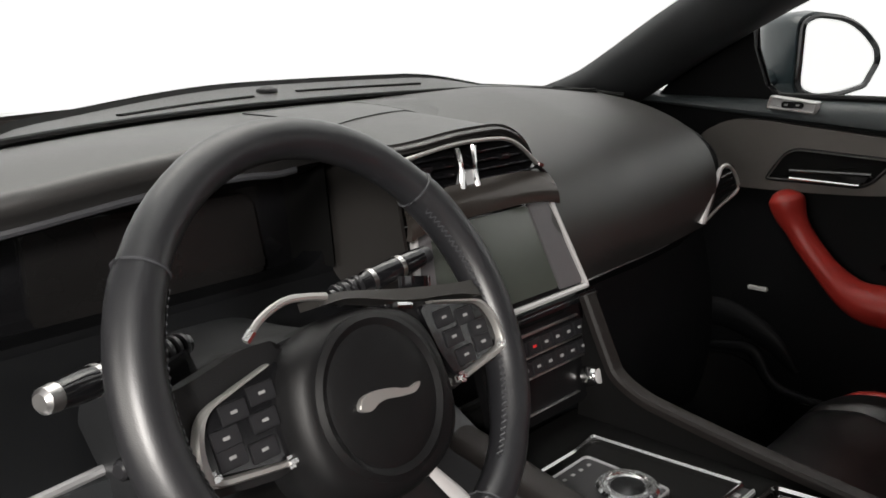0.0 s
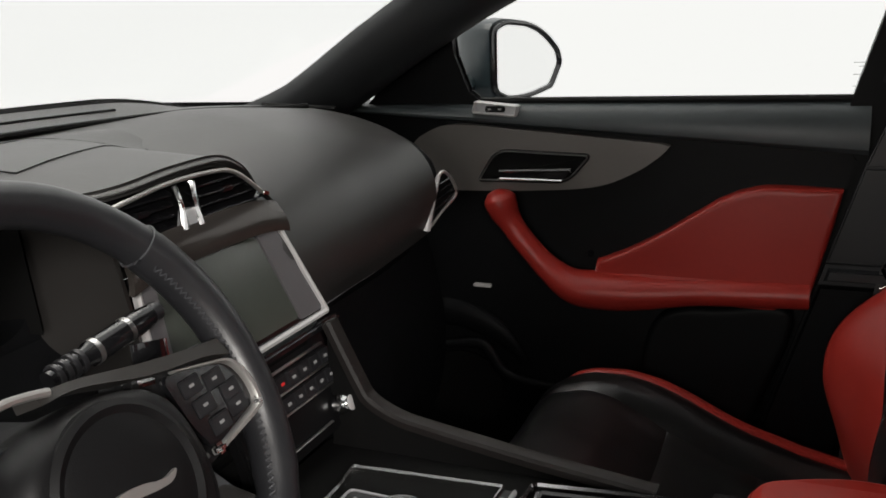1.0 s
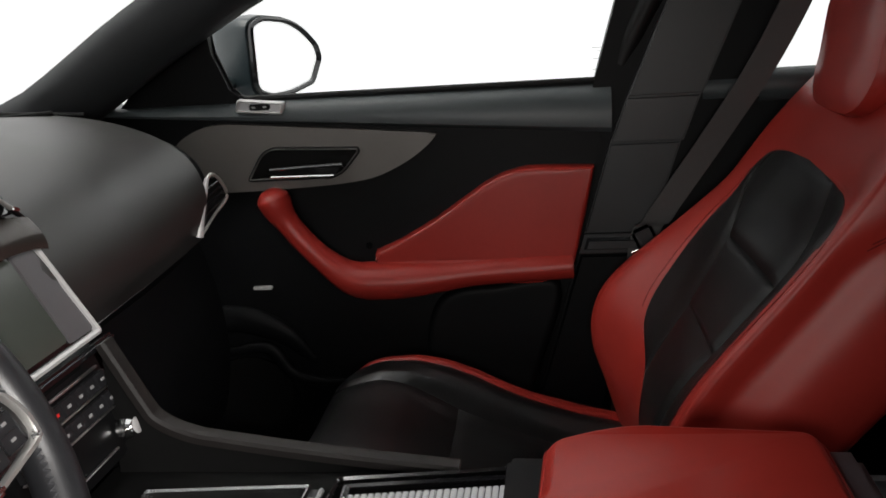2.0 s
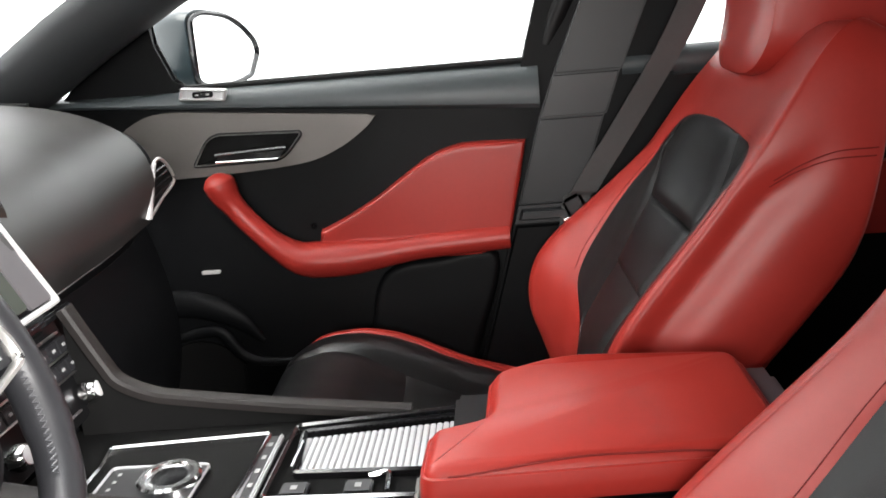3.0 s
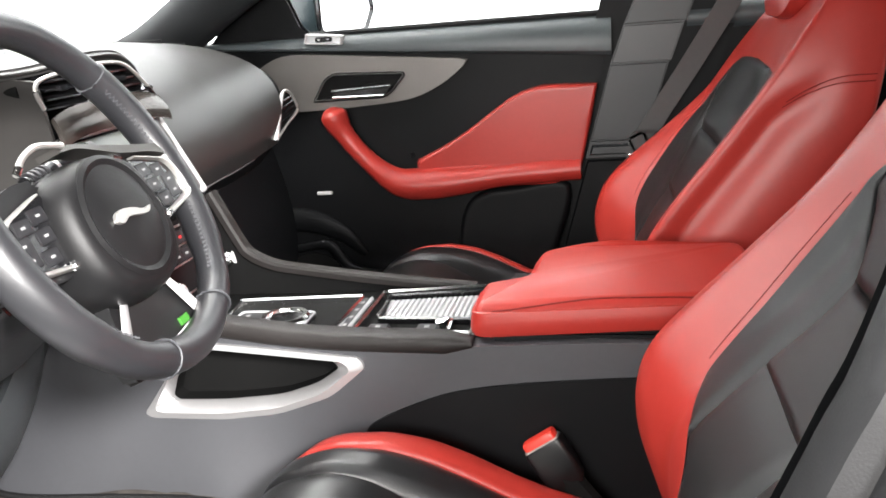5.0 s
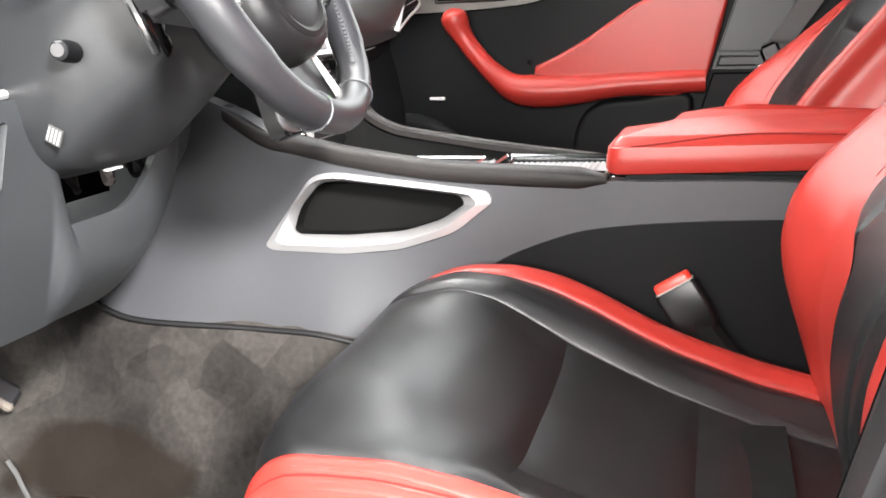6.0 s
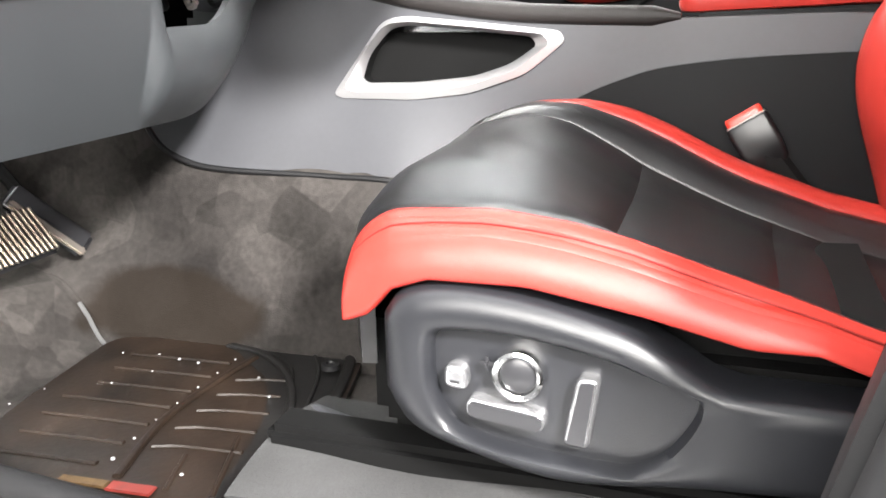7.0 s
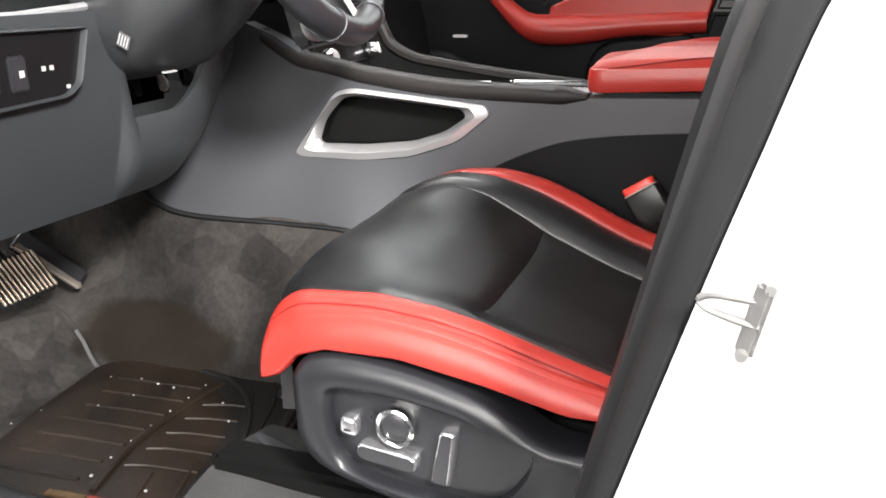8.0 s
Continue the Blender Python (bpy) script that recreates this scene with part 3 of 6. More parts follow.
def windscreen():
    def f(u, v):
        x = (2 * u - 1)
        return Vector((x * (0.68 - 0.08 * v), 0.86 - 0.22 * x * x - 1.02 * v, 1.235 + 0.27 * v + 0.05 * math.sin(v * math.pi) * 0.5))
    g = piece("windscreen", sheet(f, 14, 10, 0.005), GLASS, "clear laminated windscreen glass", "windscreen", kind="structure")
    g.visible_shadow = False


windscreen()


# ---- dashboard ----
def dashboard():
    d = thing("dashboard", "black leather-topped dashboard with chrome vents and screen", "dashboard", at=(0, 0.3, 0.9))

    # cowl strip under the windscreen
    def cowl(u, v):
        x = -0.72 + 1.29 * u
        return Vector((x, (0.512 - 0.68 * x * x) * (1 - v) + (0.665 - 0.82 * x * x) * v, 1.246 + 0.016 * v - smooth(0.34, 0.58, abs(x)) * (0.030 + 0.016 * v) - 0.020 * v * smooth(0.05, -0.38, x)))
    part("cowl_strip", sheet(cowl, 40, 8, 0.012), PAD, d, "black grained cowl strip")
    for x0, x1, v in ((-0.24, 0.0, 0.40), (0.09, 0.31, 0.50)):
        part("defroster_slot", tube([cowl((x + 0.72) / 1.29, v) + Vector((0, 0, 0.001)) for x in np.linspace(x0, x1, 10)], 0.006, 8, flat=0.3), DARK, d, "dark defroster slot")
    part("light_sensor", lathe([(0.018, 0.0), (0.017, 0.005), (0.010, 0.009), (0.001, 0.010)], Matrix.Translation(cowl(0.595, 0.62))), BUTTON, d, "round black light sensor")
    part("screen_frit", sheet(lambda u, v: cowl(u, 1.0) + Vector((0, 0.002 + 0.02 * v, -0.004 + 0.011 * v)), 40, 2, 0.004), DARK, d, "black band along the windscreen foot")
    part("side_demister", tube([(0.545, 0.40, 1.236), (0.575, 0.34, 1.229), (0.60, 0.28, 1.222)], 0.012, 10, flat=0.3), DARK, d, "oval side demister outlet")

    # the padded part before the passenger
    A = [(0.49, 1.220), (0.40, 1.216), (0.30, 1.203), (0.21, 1.177), (0.150, 1.140), (0.120, 1.085), (0.110, 1.03), (0.115, 0.992)]
    B = [(0.46, 1.230), (0.38, 1.227), (0.29, 1.213), (0.20, 1.187), (0.135, 1.143), (0.105, 1.09), (0.098, 1.04), (0.112, 1.003)]
    C = [(0.36, 1.214), (0.29, 1.208), (0.21, 1.194), (0.140, 1.169), (0.096, 1.138), (0.080, 1.10), (0.085, 1.06), (0.100, 1.022)]

    def pad(u, v):
        a, b, c = (curve([(*q, 0) for q in L], 4) for L in (A, B, C))
        j = min(28, round(v * 28))
        if u < 0.5:
            p = a[j].lerp(b[j], u * 2)
        else:
            t = u * 2 - 1
            p = b[j].lerp(c[j], t * t * (1.4 - 0.4 * t))
        return Vector((0.14 + 0.405 * u, p.x, p.y))
    part("passenger_pad", sheet(pad, 24, 28, 0.02), PAD, d, "black leather pad before the passenger")
    # red piping and bright lower line
    low = [pad(u, 1) for u in np.linspace(0.10, 1, 16)]
    part("red_stitching", tube([p + Vector((0, -0.004, -0.004)) for p in low], 0.003, 6), RED, d, "dark red piping")
    part("lower_blade", sheet(lambda u, v: pad(0.08 + 0.92 * u, 1) + Vector((0, -0.002 + 0.03 * v, -0.008 - 0.035 * v)), 14, 3, 0.006), PLASTIC, d)
    part("bright_line", tube([p + Vector((0, -0.003, -0.016)) for p in low[2:-3]], 0.0022, 6), SILVER, d, "thin bright line")
    part("glove_box", sheet(lambda u, v: Vector((0.15 + 0.50 * u, 0.16 + 0.03 * v - 0.05 * math.sin(v * 2.4), 0.99 - 0.34 * v)), 8, 10, 0.02), PLASTIC, d, "black glove box lid")
    part("glove_box_base", rbox((0.42, 0.34, 0.66), (0.52, 0.32, 0.03), 0.008), PLASTIC, d)
    part("release_button", rbox((0.268, 0.135, 0.962), (0.008, 0.006, 0.006), 0.002), CHROME, d, "small bright button")
    mark = sheet(lambda u, v: pad(0.885 + 0.040 * u, 0.822 + 0.070 * v) + Vector((0, -0.0016, 0)), 4, 2)
    part("airbag_mark", mark, BUTTON, d, "faint embossed mark")

    # end vent at the door
    b0, b1, tip, top2 = Vector((0.530, 0.077, 1.024)), Vector((0.558, 0.061, 1.114)), Vector((0.592, 0.047, 1.077)), Vector((0.578, 0.054, 1.112))
    tri = [b0, b1, top2, tip]
    mid = sum(tri, Vector()) / 4
    inw = Vector((0.03, 0.012, 0.0))
    part("end_vent_body", loft([[p.lerp(mid, 0.06) for p in tri], [p + inw for p in tri]]), DARK, d, "black end vent")
    part("end_vent_blade", tube([b0 + Vector((-0.004, -0.001, 0)), b0.lerp(b1, 0.35) + Vector((-0.007, 0.0, 0)), b0.lerp(b1, 0.7) + Vector((-0.006, 0.0, 0)), b1 + Vector((-0.003, 0, 0))], [0.0078, 0.0072, 0.0058, 0.0036], 10), FRAME, d, "bright silver vent blade")
    rim = curve([b0, b0.lerp(b1, 0.5) + Vector((-0.004, 0, 0)), b1, top2, tip, tip.lerp(b0, 0.5) + Vector((0.003, 0, 0))], 6, True)
    part("end_vent_frame", tube(rim, 0.0030, 8, True), BRACKET, d, "rounded bright vent frame")
    for k in range(4):
        a, b = b0.lerp(b1, 0.3 + 0.17 * k), tip.lerp(top2, 0.05 + 0.25 * k)
        part("vent_slat", tube([a.lerp(b, 0.12), a.lerp(b, 0.92)], 0.0024, 6), GLOSS, d)
    part("end_cap", sheet(lambda u, v: pad(1.0, v) + Vector((0.004 + 0.05 * u, -0.020 * math.sin(math.pi * min(1, u * 1.5)) * math.sin(math.pi * min(1, v * 1.12)) + 0.10 * u * u, -0.004 * u)), 10, 28, 0.008), PLASTIC, d, "black end of the dash pad")

    # one soft top from the cowl step to the lips of hood and centre hump
    LIPZ = ((-0.72, -0.60, -0.525, -0.43, -0.35, -0.28, -0.22, -0.17, -0.13, -0.10, -0.04, 0.02, 0.05, 0.07, 0.095, 0.12, 0.17), (1.194, 1.217, 1.229, 1.240, 1.247, 1.246, 1.236, 1.222, 1.222, 1.227, 1.2325, 1.2335, 1.232, 1.225, 1.206, 1.184, 1.136))
    LIPY = ((-0.72, -0.60, -0.50, -0.30, -0.22, -0.16, -0.10, 0.10, 0.13, 0.17), (0.205, 0.158, 0.140, 0.135, 0.150, 0.135, 0.096, 0.098, 0.115, 0.165))

    def soft(tab, x):
        return sum(float(np.interp(x + e, tab[0], tab[1])) for e in (-0.018, -0.009, 0, 0.009, 0.018)) / 5

    def top(u, v):
        x = -0.72 + 0.89 * u
        yg = 0.505 - 0.68 * x * x
        yl, zl = soft(LIPY, x), soft(LIPZ, x)
        if v < 0.86:
            t = v / 0.86
            side = smooth(0.05, 0.17, x)
            f = smooth(0.0, 1.0, t) if side < 0.01 else smooth(0.30 * side, 1.0, t)
            return Vector((x, yg + (yl - yg) * t, 1.239 + (zl - 1.239) * f + 0.007 * math.sin(math.pi * t)))
        t = (v - 0.86) / 0.14
        drop = 0.010 + 0.022 * smooth(-0.16, -0.26, x) - 0.008 * smooth(0.10, 0.16, x)
        return Vector((x, yl - 0.006 * math.sin(math.pi * min(1, t * 1.2)) + 0.010 * t * t, zl - drop * t))
    part("dash_top", sheet(top, 90, 40, -0.010), PAD, d, "black leather dash top with instrument hood")
    part("hood_rim", tube([top(u, 1.0) + Vector((0, 0.002, -0.003)) for u in np.linspace(0, 0.56, 30)], 0.0045, 8), GREY, d, "grey rim below the hood")
    part("hood_band", sheet(lambda u, v: top(0.60 * u, 1.0) + Vector((0, 0.012 + 0.05 * v, -0.02 * v)), 30, 3, 0.004), DARK, d, "matt black under the hood")
    # black bar stands in for the shade at the cowl's step
    gv = []
    for x in np.linspace(-0.66, 0.545, 40):
        gv.append((x, 0.506 - 0.68 * x * x, 1.2445 - 0.012 * smooth(0.35, 0.55, x)))
    part("cowl_step_shade", tube(gv, 0.009, 8, flat=0.6), DARK, d, "black bar for the shaded step along the cowl")

    def on_top(x, y):
        u = (x + 0.72) / 0.89
        yg, yl = 0.505 - 0.68 * x * x, soft(LIPY, x)
        return top(u, 0.86 * min(1, max(0, (y - yg) / (yl - yg))))
    sc = [(-0.105, 0.440), (0.085, 0.455), (0.098, 0.285), (-0.105, 0.245)]
    edge = [Vector((*sc[k], 0)).lerp(Vector((*sc[(k + 1) % 4], 0)), t) for k in range(4) for t in (0, 0.25, 0.5, 0.75)]
    part("speaker_cover", sheet(lambda u, v: on_top(*(Vector(sc[0]).lerp(Vector(sc[1]), u).lerp(Vector(sc[3]).lerp(Vector(sc[2]), u), v))) + Vector((0, 0, 0.0012)), 12, 8, -0.002), PAD, d, "flush dash speaker cover")
    part("speaker_seam", tube([on_top(p.x, p.y) + Vector((0, 0, 0.0012)) for p in edge], 0.0007, 6, True), SEAL, d)

    # instruments
    part("instrument_panel", rbox((-0.36, 0.27, 1.14), (0.45, 0.02, 0.17), 0.01), GLOSS, d, "dark instrument display, off")
    part("display_face", prism(rounded([(-0.48, 1.072), (-0.48, 1.176), (-0.222, 1.172), (-0.208, 1.072)], 0.012), "y", 0.250, 0.26, 0.003), DISPLAY, d, "unlit display screen")
    part("cluster_bezel", ring(rounded([(-0.74, 1.025), (-0.74, 1.224), (-0.122, 1.224), (-0.122, 1.025)], 0.03, 8), rounded([(-0.58, 1.078), (-0.58, 1.217), (-0.153, 1.217), (-0.150, 1.078)], [0.05, 0.02, 0.02, 0.052], 8), "y", 0.240, 0.206, 0.204), PLASTIC, d, "black surround of the instruments")
    part("cluster_cheek", loft([[Vector((-0.160 - 0.004 * math.cos(a) - 0.01 * k, 0.185 + 0.09 * k, 1.215 - 0.068 * (1 - math.cos(a)))) for a in np.linspace(0, math.pi, 10)] for k in (0, 0.35, 0.7, 1.0)], False, False), DARK, d, "matt black cluster side")
    part("cluster_floor", sheet(lambda u, v: Vector((-0.60 + 0.46 * u, 0.200 + 0.075 * v, 1.070 - 0.006 * math.sin(math.pi * u))), 10, 3, 0.006), DARK, d)
    part("fascia", sheet(lambda u, v: Vector((-0.74 + 0.60 * u, 0.215 - 0.115 * v ** 1.3, 1.060 - 0.09 * v)), 14, 10, 0.02), PLASTIC, d, "black fascia behind the wheel")
    part("fascia_wing", sheet(lambda u, v: Vector((-0.146 + 0.010 * u + 0.03 * u * v, 0.215 - 0.120 * u, 1.226 - 0.018 * u - (0.20 - 0.02 * u) * v)), 10, 10, 0.006), FASCIA, d, "brown-grey fascia beside the instruments")

    # centre vents
    arch = [(-0.120, 1.152), (-0.134, 1.176), (-0.144, 1.197), (-0.136, 1.210), (-0.10, 1.2165), (-0.04, 1.2225), (0.02, 1.2220), (0.055, 1.2175), (0.082, 1.204), (0.125, 1.170), (0.146, 1.152)]
    vent = [(p.x, p.y) for p in curve([(*q, 0) for q in arch], 6)]
    part("vent_box", prism(vent, "y", 0.120, 0.20), DARK, d, "dark vent box")
    part("vent_arch", tube([(x, 0.094, z - 0.003) for x, z in vent[6:-8]], 0.0028, 10), BRACKET, d, "satin silver arch")
    part("vent_arch_end", tube([(x, 0.096, z - 0.003) for x, z in vent[-9:]], 0.0036, 10), GLOSS, d, "gloss black arch end")
    # a glint on the vent, modelled as a chip of chrome
    part("vent_glint", rbox((0.118, 0.092, 1.175), (0.012, 0.004, 0.004), 0.001, Matrix.Rotation(radians(20), 4, "Y")), CHROME, d, "small chrome chip in place of a glint")
    for k in range(4):
        z = 1.174 + 0.0115 * k
        for s in (-1, 1):
            hw = (0.100 - 0.002 * k) if s < 0 else (0.136 - 0.016 * k)
            part("vent_slat", rbox((-0.02 + s * (hw / 2 + 0.012), 0.106, z), (hw - 0.012, 0.020, 0.0035), 0.0012, Matrix.Rotation(radians(20), 4, "X")), GLOSS, d, "gloss black vent slat")
    for s in (-1, 1):
        part("vent_post", tube([(-0.02 + s * 0.014, 0.098, 1.214), (-0.02 + s * 0.011, 0.093, 1.190), (-0.02 + s * 0.012, 0.090, 1.166)], [0.0042, 0.0036, 0.005], 8), CHROME, d, "satin silver post")
        part("vent_tab", rbox((-0.02 + s * 0.068, 0.096, 1.195), (0.020, 0.010, 0.007), 0.002), GLOSS, d, "gloss black vent tab")
    part("post_foot", loft([[Vector((-0.02 + q * 0.009, 0.0935, 1.186)) for q in (-1, 1)] + [Vector((-0.02 + q * 0.009, 0.10, 1.186)) for q in (1, -1)], [Vector((-0.02 + q * 0.016, 0.0875, 1.162)) for q in (-1, 1)] + [Vector((-0.02 + q * 0.016, 0.10, 1.162)) for q in (1, -1)]]), SILVER, d, "satin silver foot")
    part("vent_ledge", sheet(lambda u, v: Vector((0.006 + (2 * u - 1) * (0.128 + 0.008 * v), 0.098 - 0.016 * math.sin(v * 1.7) + 0.004 * v, 1.168 - 0.034 * v - 0.012 * abs(2 * u - 1) ** 4)), 20, 6, 0.008), LEDGE, d, "satin ledge under the vents")

    # screen, leaning back at its top
    tilt = Matrix.Translation((0.0, 0.092, 1.056)) @ Matrix.Rotation(radians(-19), 4, "X")

    def tl(bm):
        bm.transform(tilt)
        return bm
    so = rounded([(-0.130, -0.066), (-0.098, 0.077), (0.160, 0.077), (0.195, -0.066)], 0.008)
    part("screen_body", tl(prism(so, "y", 0.0, 0.05, 0.004)), GLOSS, d, "gloss black screen panel")
    part("screen", tl(prism(rounded([(-0.090, -0.052), (-0.068, 0.066), (0.112, 0.066), (0.134, -0.052)], 0.004), "y", -0.002, 0.004, 0.001)), SCREEN, d, "unlit touch screen")
    part("screen_frame", tl(ring(so, scaled(so, 0.007), "y", 0.0, -0.007)), FRAME, d, "bright screen frame")
    for x0, x1, x2, x3 in ((0.136, 0.114, 0.153, 0.185), (-0.092, -0.070, -0.091, -0.120)):
        side = rounded([(x0, -0.056), (x1, 0.067), (x2, 0.067), (x3, -0.056)], 0.004)
        part("screen_cheek", tl(prism(side, "y", -0.004, 0.003, 0.001)), CHEEK, d, "grey screen cheek")
    part("screen_lip", tl(rbox((0.033, -0.008, -0.074), (0.32, 0.028, 0.010), 0.004)), GLOSS, d)

    # control stack
    st = Matrix.Translation((0.058, 0.045, 0.93)) @ Matrix.Rotation(radians(-16), 4, "X")

    def tk(bm):
        bm.transform(st)
        return bm
    part("control_face", tk(rbox((0, 0.01, 0), (0.21, 0.02, 0.15), 0.004)), PIANO, d, "gloss black control face")
    part("disc_slot", tk(rbox((0, -0.002, 0.052), (0.13, 0.006, 0.006), 0.002)), DARK, d, "dark disc slot")
    part("slot_lip", tk(rbox((0, -0.003, 0.040), (0.18, 0.006, 0.003), 0.001)), TRIM, d)
    for r in range(2):
        z = 0.024 - 0.026 * r
        part("bright_line", tk(rbox((0, -0.004, z - 0.012), (0.19, 0.006, 0.0022), 0.001)), TRIM, d)
        for k in range(8):
            x = -0.084 + 0.024 * k
            b = part("climate_button", tk(rbox((x, -0.004, z), (0.0225, 0.008, 0.019), 0.001)), BUTTON, d, "black climate button")
            part("print", tk(rbox((x, -0.0085, z), (0.006, 0.001, 0.0035), 0.0)), HAZARD if (r == 0 and k == 3) else MARK, b, "red symbol" if (r == 0 and k == 3) else "pale symbol")
    part("bright_line", tk(rbox((0, -0.004, -0.058), (0.12, 0.006, 0.0022), 0.001)), TRIM, d)
    for s in (-1, 1):
        m = st @ Matrix.Translation((s * 0.084, -0.004, -0.045)) @ Matrix.Rotation(radians(90), 4, "X")
        kn = part("climate_knob", lathe([(0.016, 0.0), (0.016, 0.008), (0.013, 0.018), (0.011, 0.020), (0.001, 0.020)], m, 24), CHROME, d, "chrome climate knob")
        part("knob_face", lathe([(0.0105, 0.0200), (0.009, 0.0212), (0.001, 0.0216)], m, 20), FRAME, kn, "pale knob face")
    return d


dashboard()


def lower_dash():
    d = thing("knee_panel", "dark grey plastic lower dash panel under the column", "dash panel", at=(-0.45, 0.12, 0.76))

    def f(u, v):
        x = -0.78 + 0.60 * u
        c = smooth(0.62, 1.0, u)
        zb = 0.762 + 0.10 * max(0.0, (u - 0.62) / 0.38) ** 2.6 + 0.004 * (1 - u)
        zt = 0.985
        if -0.485 < x < -0.215:
            dip = 0.852 + 3.4 * max(0.0, x + 0.380) ** 2
            zt = 0.985 + (dip - 0.985) * smooth(-0.474, -0.455, x) * smooth(-0.215, -0.238, x)
        if v < 0.75:
            t = v / 0.75
            return Vector((x, 0.085 + 0.02 * math.sin(t * math.pi) * -1 + 0.03 * t + 0.035 * c, zt + (zb - zt) * t))
        t = (v - 0.75) / 0.25
        return Vector((x, 0.115 + 0.035 * c + 0.20 * t, zb - 0.012 * math.sin(t * 1.57) + 0.03 * t))
    part("lower_panel", sheet(f, 90, 28, 0.012), KNEE, d, "dark grey grained plastic panel")
    part("column_opening", rbox((-0.385, 0.20, 0.95), (0.28, 0.06, 0.20), 0.01), DARK, d, "dark opening round the column")
    for k in range(4):
        part("wiring", tube(curve([(-0.47 + 0.06 * k, 0.14, 0.93), (-0.45 + 0.06 * k, 0.115, 0.885), (-0.42 + 0.05 * k, 0.13, 0.875), (-0.40 + 0.05 * k, 0.15, 0.90)], 4), 0.004, 6), SEAL if k % 2 else BEIGE, d, "loose cable loop")
    part("clip_mark", tube([(-0.318, 0.098, 0.793), (-0.290, 0.112, 0.815)], 0.0022, 6), MARK, d, "pale scuff on the panel edge")
    sw = rounded([(-0.74, 0.893), (-0.74, 0.976), (-0.530, 0.972), (-0.551, 0.910), (-0.572, 0.898)], 0.008)
    sp = part("switch_panel", prism(sw, "y", 0.0575, 0.10, 0.003), PIANO, d, "black switch panel")
    part("panel_frame", ring(sw, scaled(sw, 0.004), "y", 0.075, 0.0545), KNEE, sp, "grey frame")
    for x in (-0.632, -0.668, -0.704):
        b = part("switch", rbox((x, 0.0565, 0.930), (0.022, 0.006, 0.036), 0.002), BUTTON, sp, "black rocker switch")
        part("print", rbox((x + 0.002, 0.0530, 0.930), (0.006, 0.001, 0.007), 0.0), MARK, b, "pale symbol")
    for k in range(2):
        part("print", rbox((-0.597 + 0.011 * k, 0.0568, 0.932), (0.005, 0.001, 0.005), 0.0), MARK, sp, "pale symbol")
    part("print", rbox((-0.566, 0.0568, 0.910), (0.005, 0.001, 0.004), 0.0), MARK, sp, "pale symbol")
    # bright blade above the panel
    part("bright_blade", tube([(-0.75, 0.085, 0.985), (-0.60, 0.080, 0.985), (-0.48, 0.085, 0.992)], 0.005, 8), SILVER, d, "bright blade")
    return d


lower_dash()


# ---- steering ----
WHEEL = Matrix.Translation((-0.3736, -0.1193, 1.112)) @ Matrix.Rotation(radians(8.2), 4, "Z") @ Matrix.Rotation(radians(64), 4, "X") @ Matrix.Rotation(radians(1), 4, "Z")


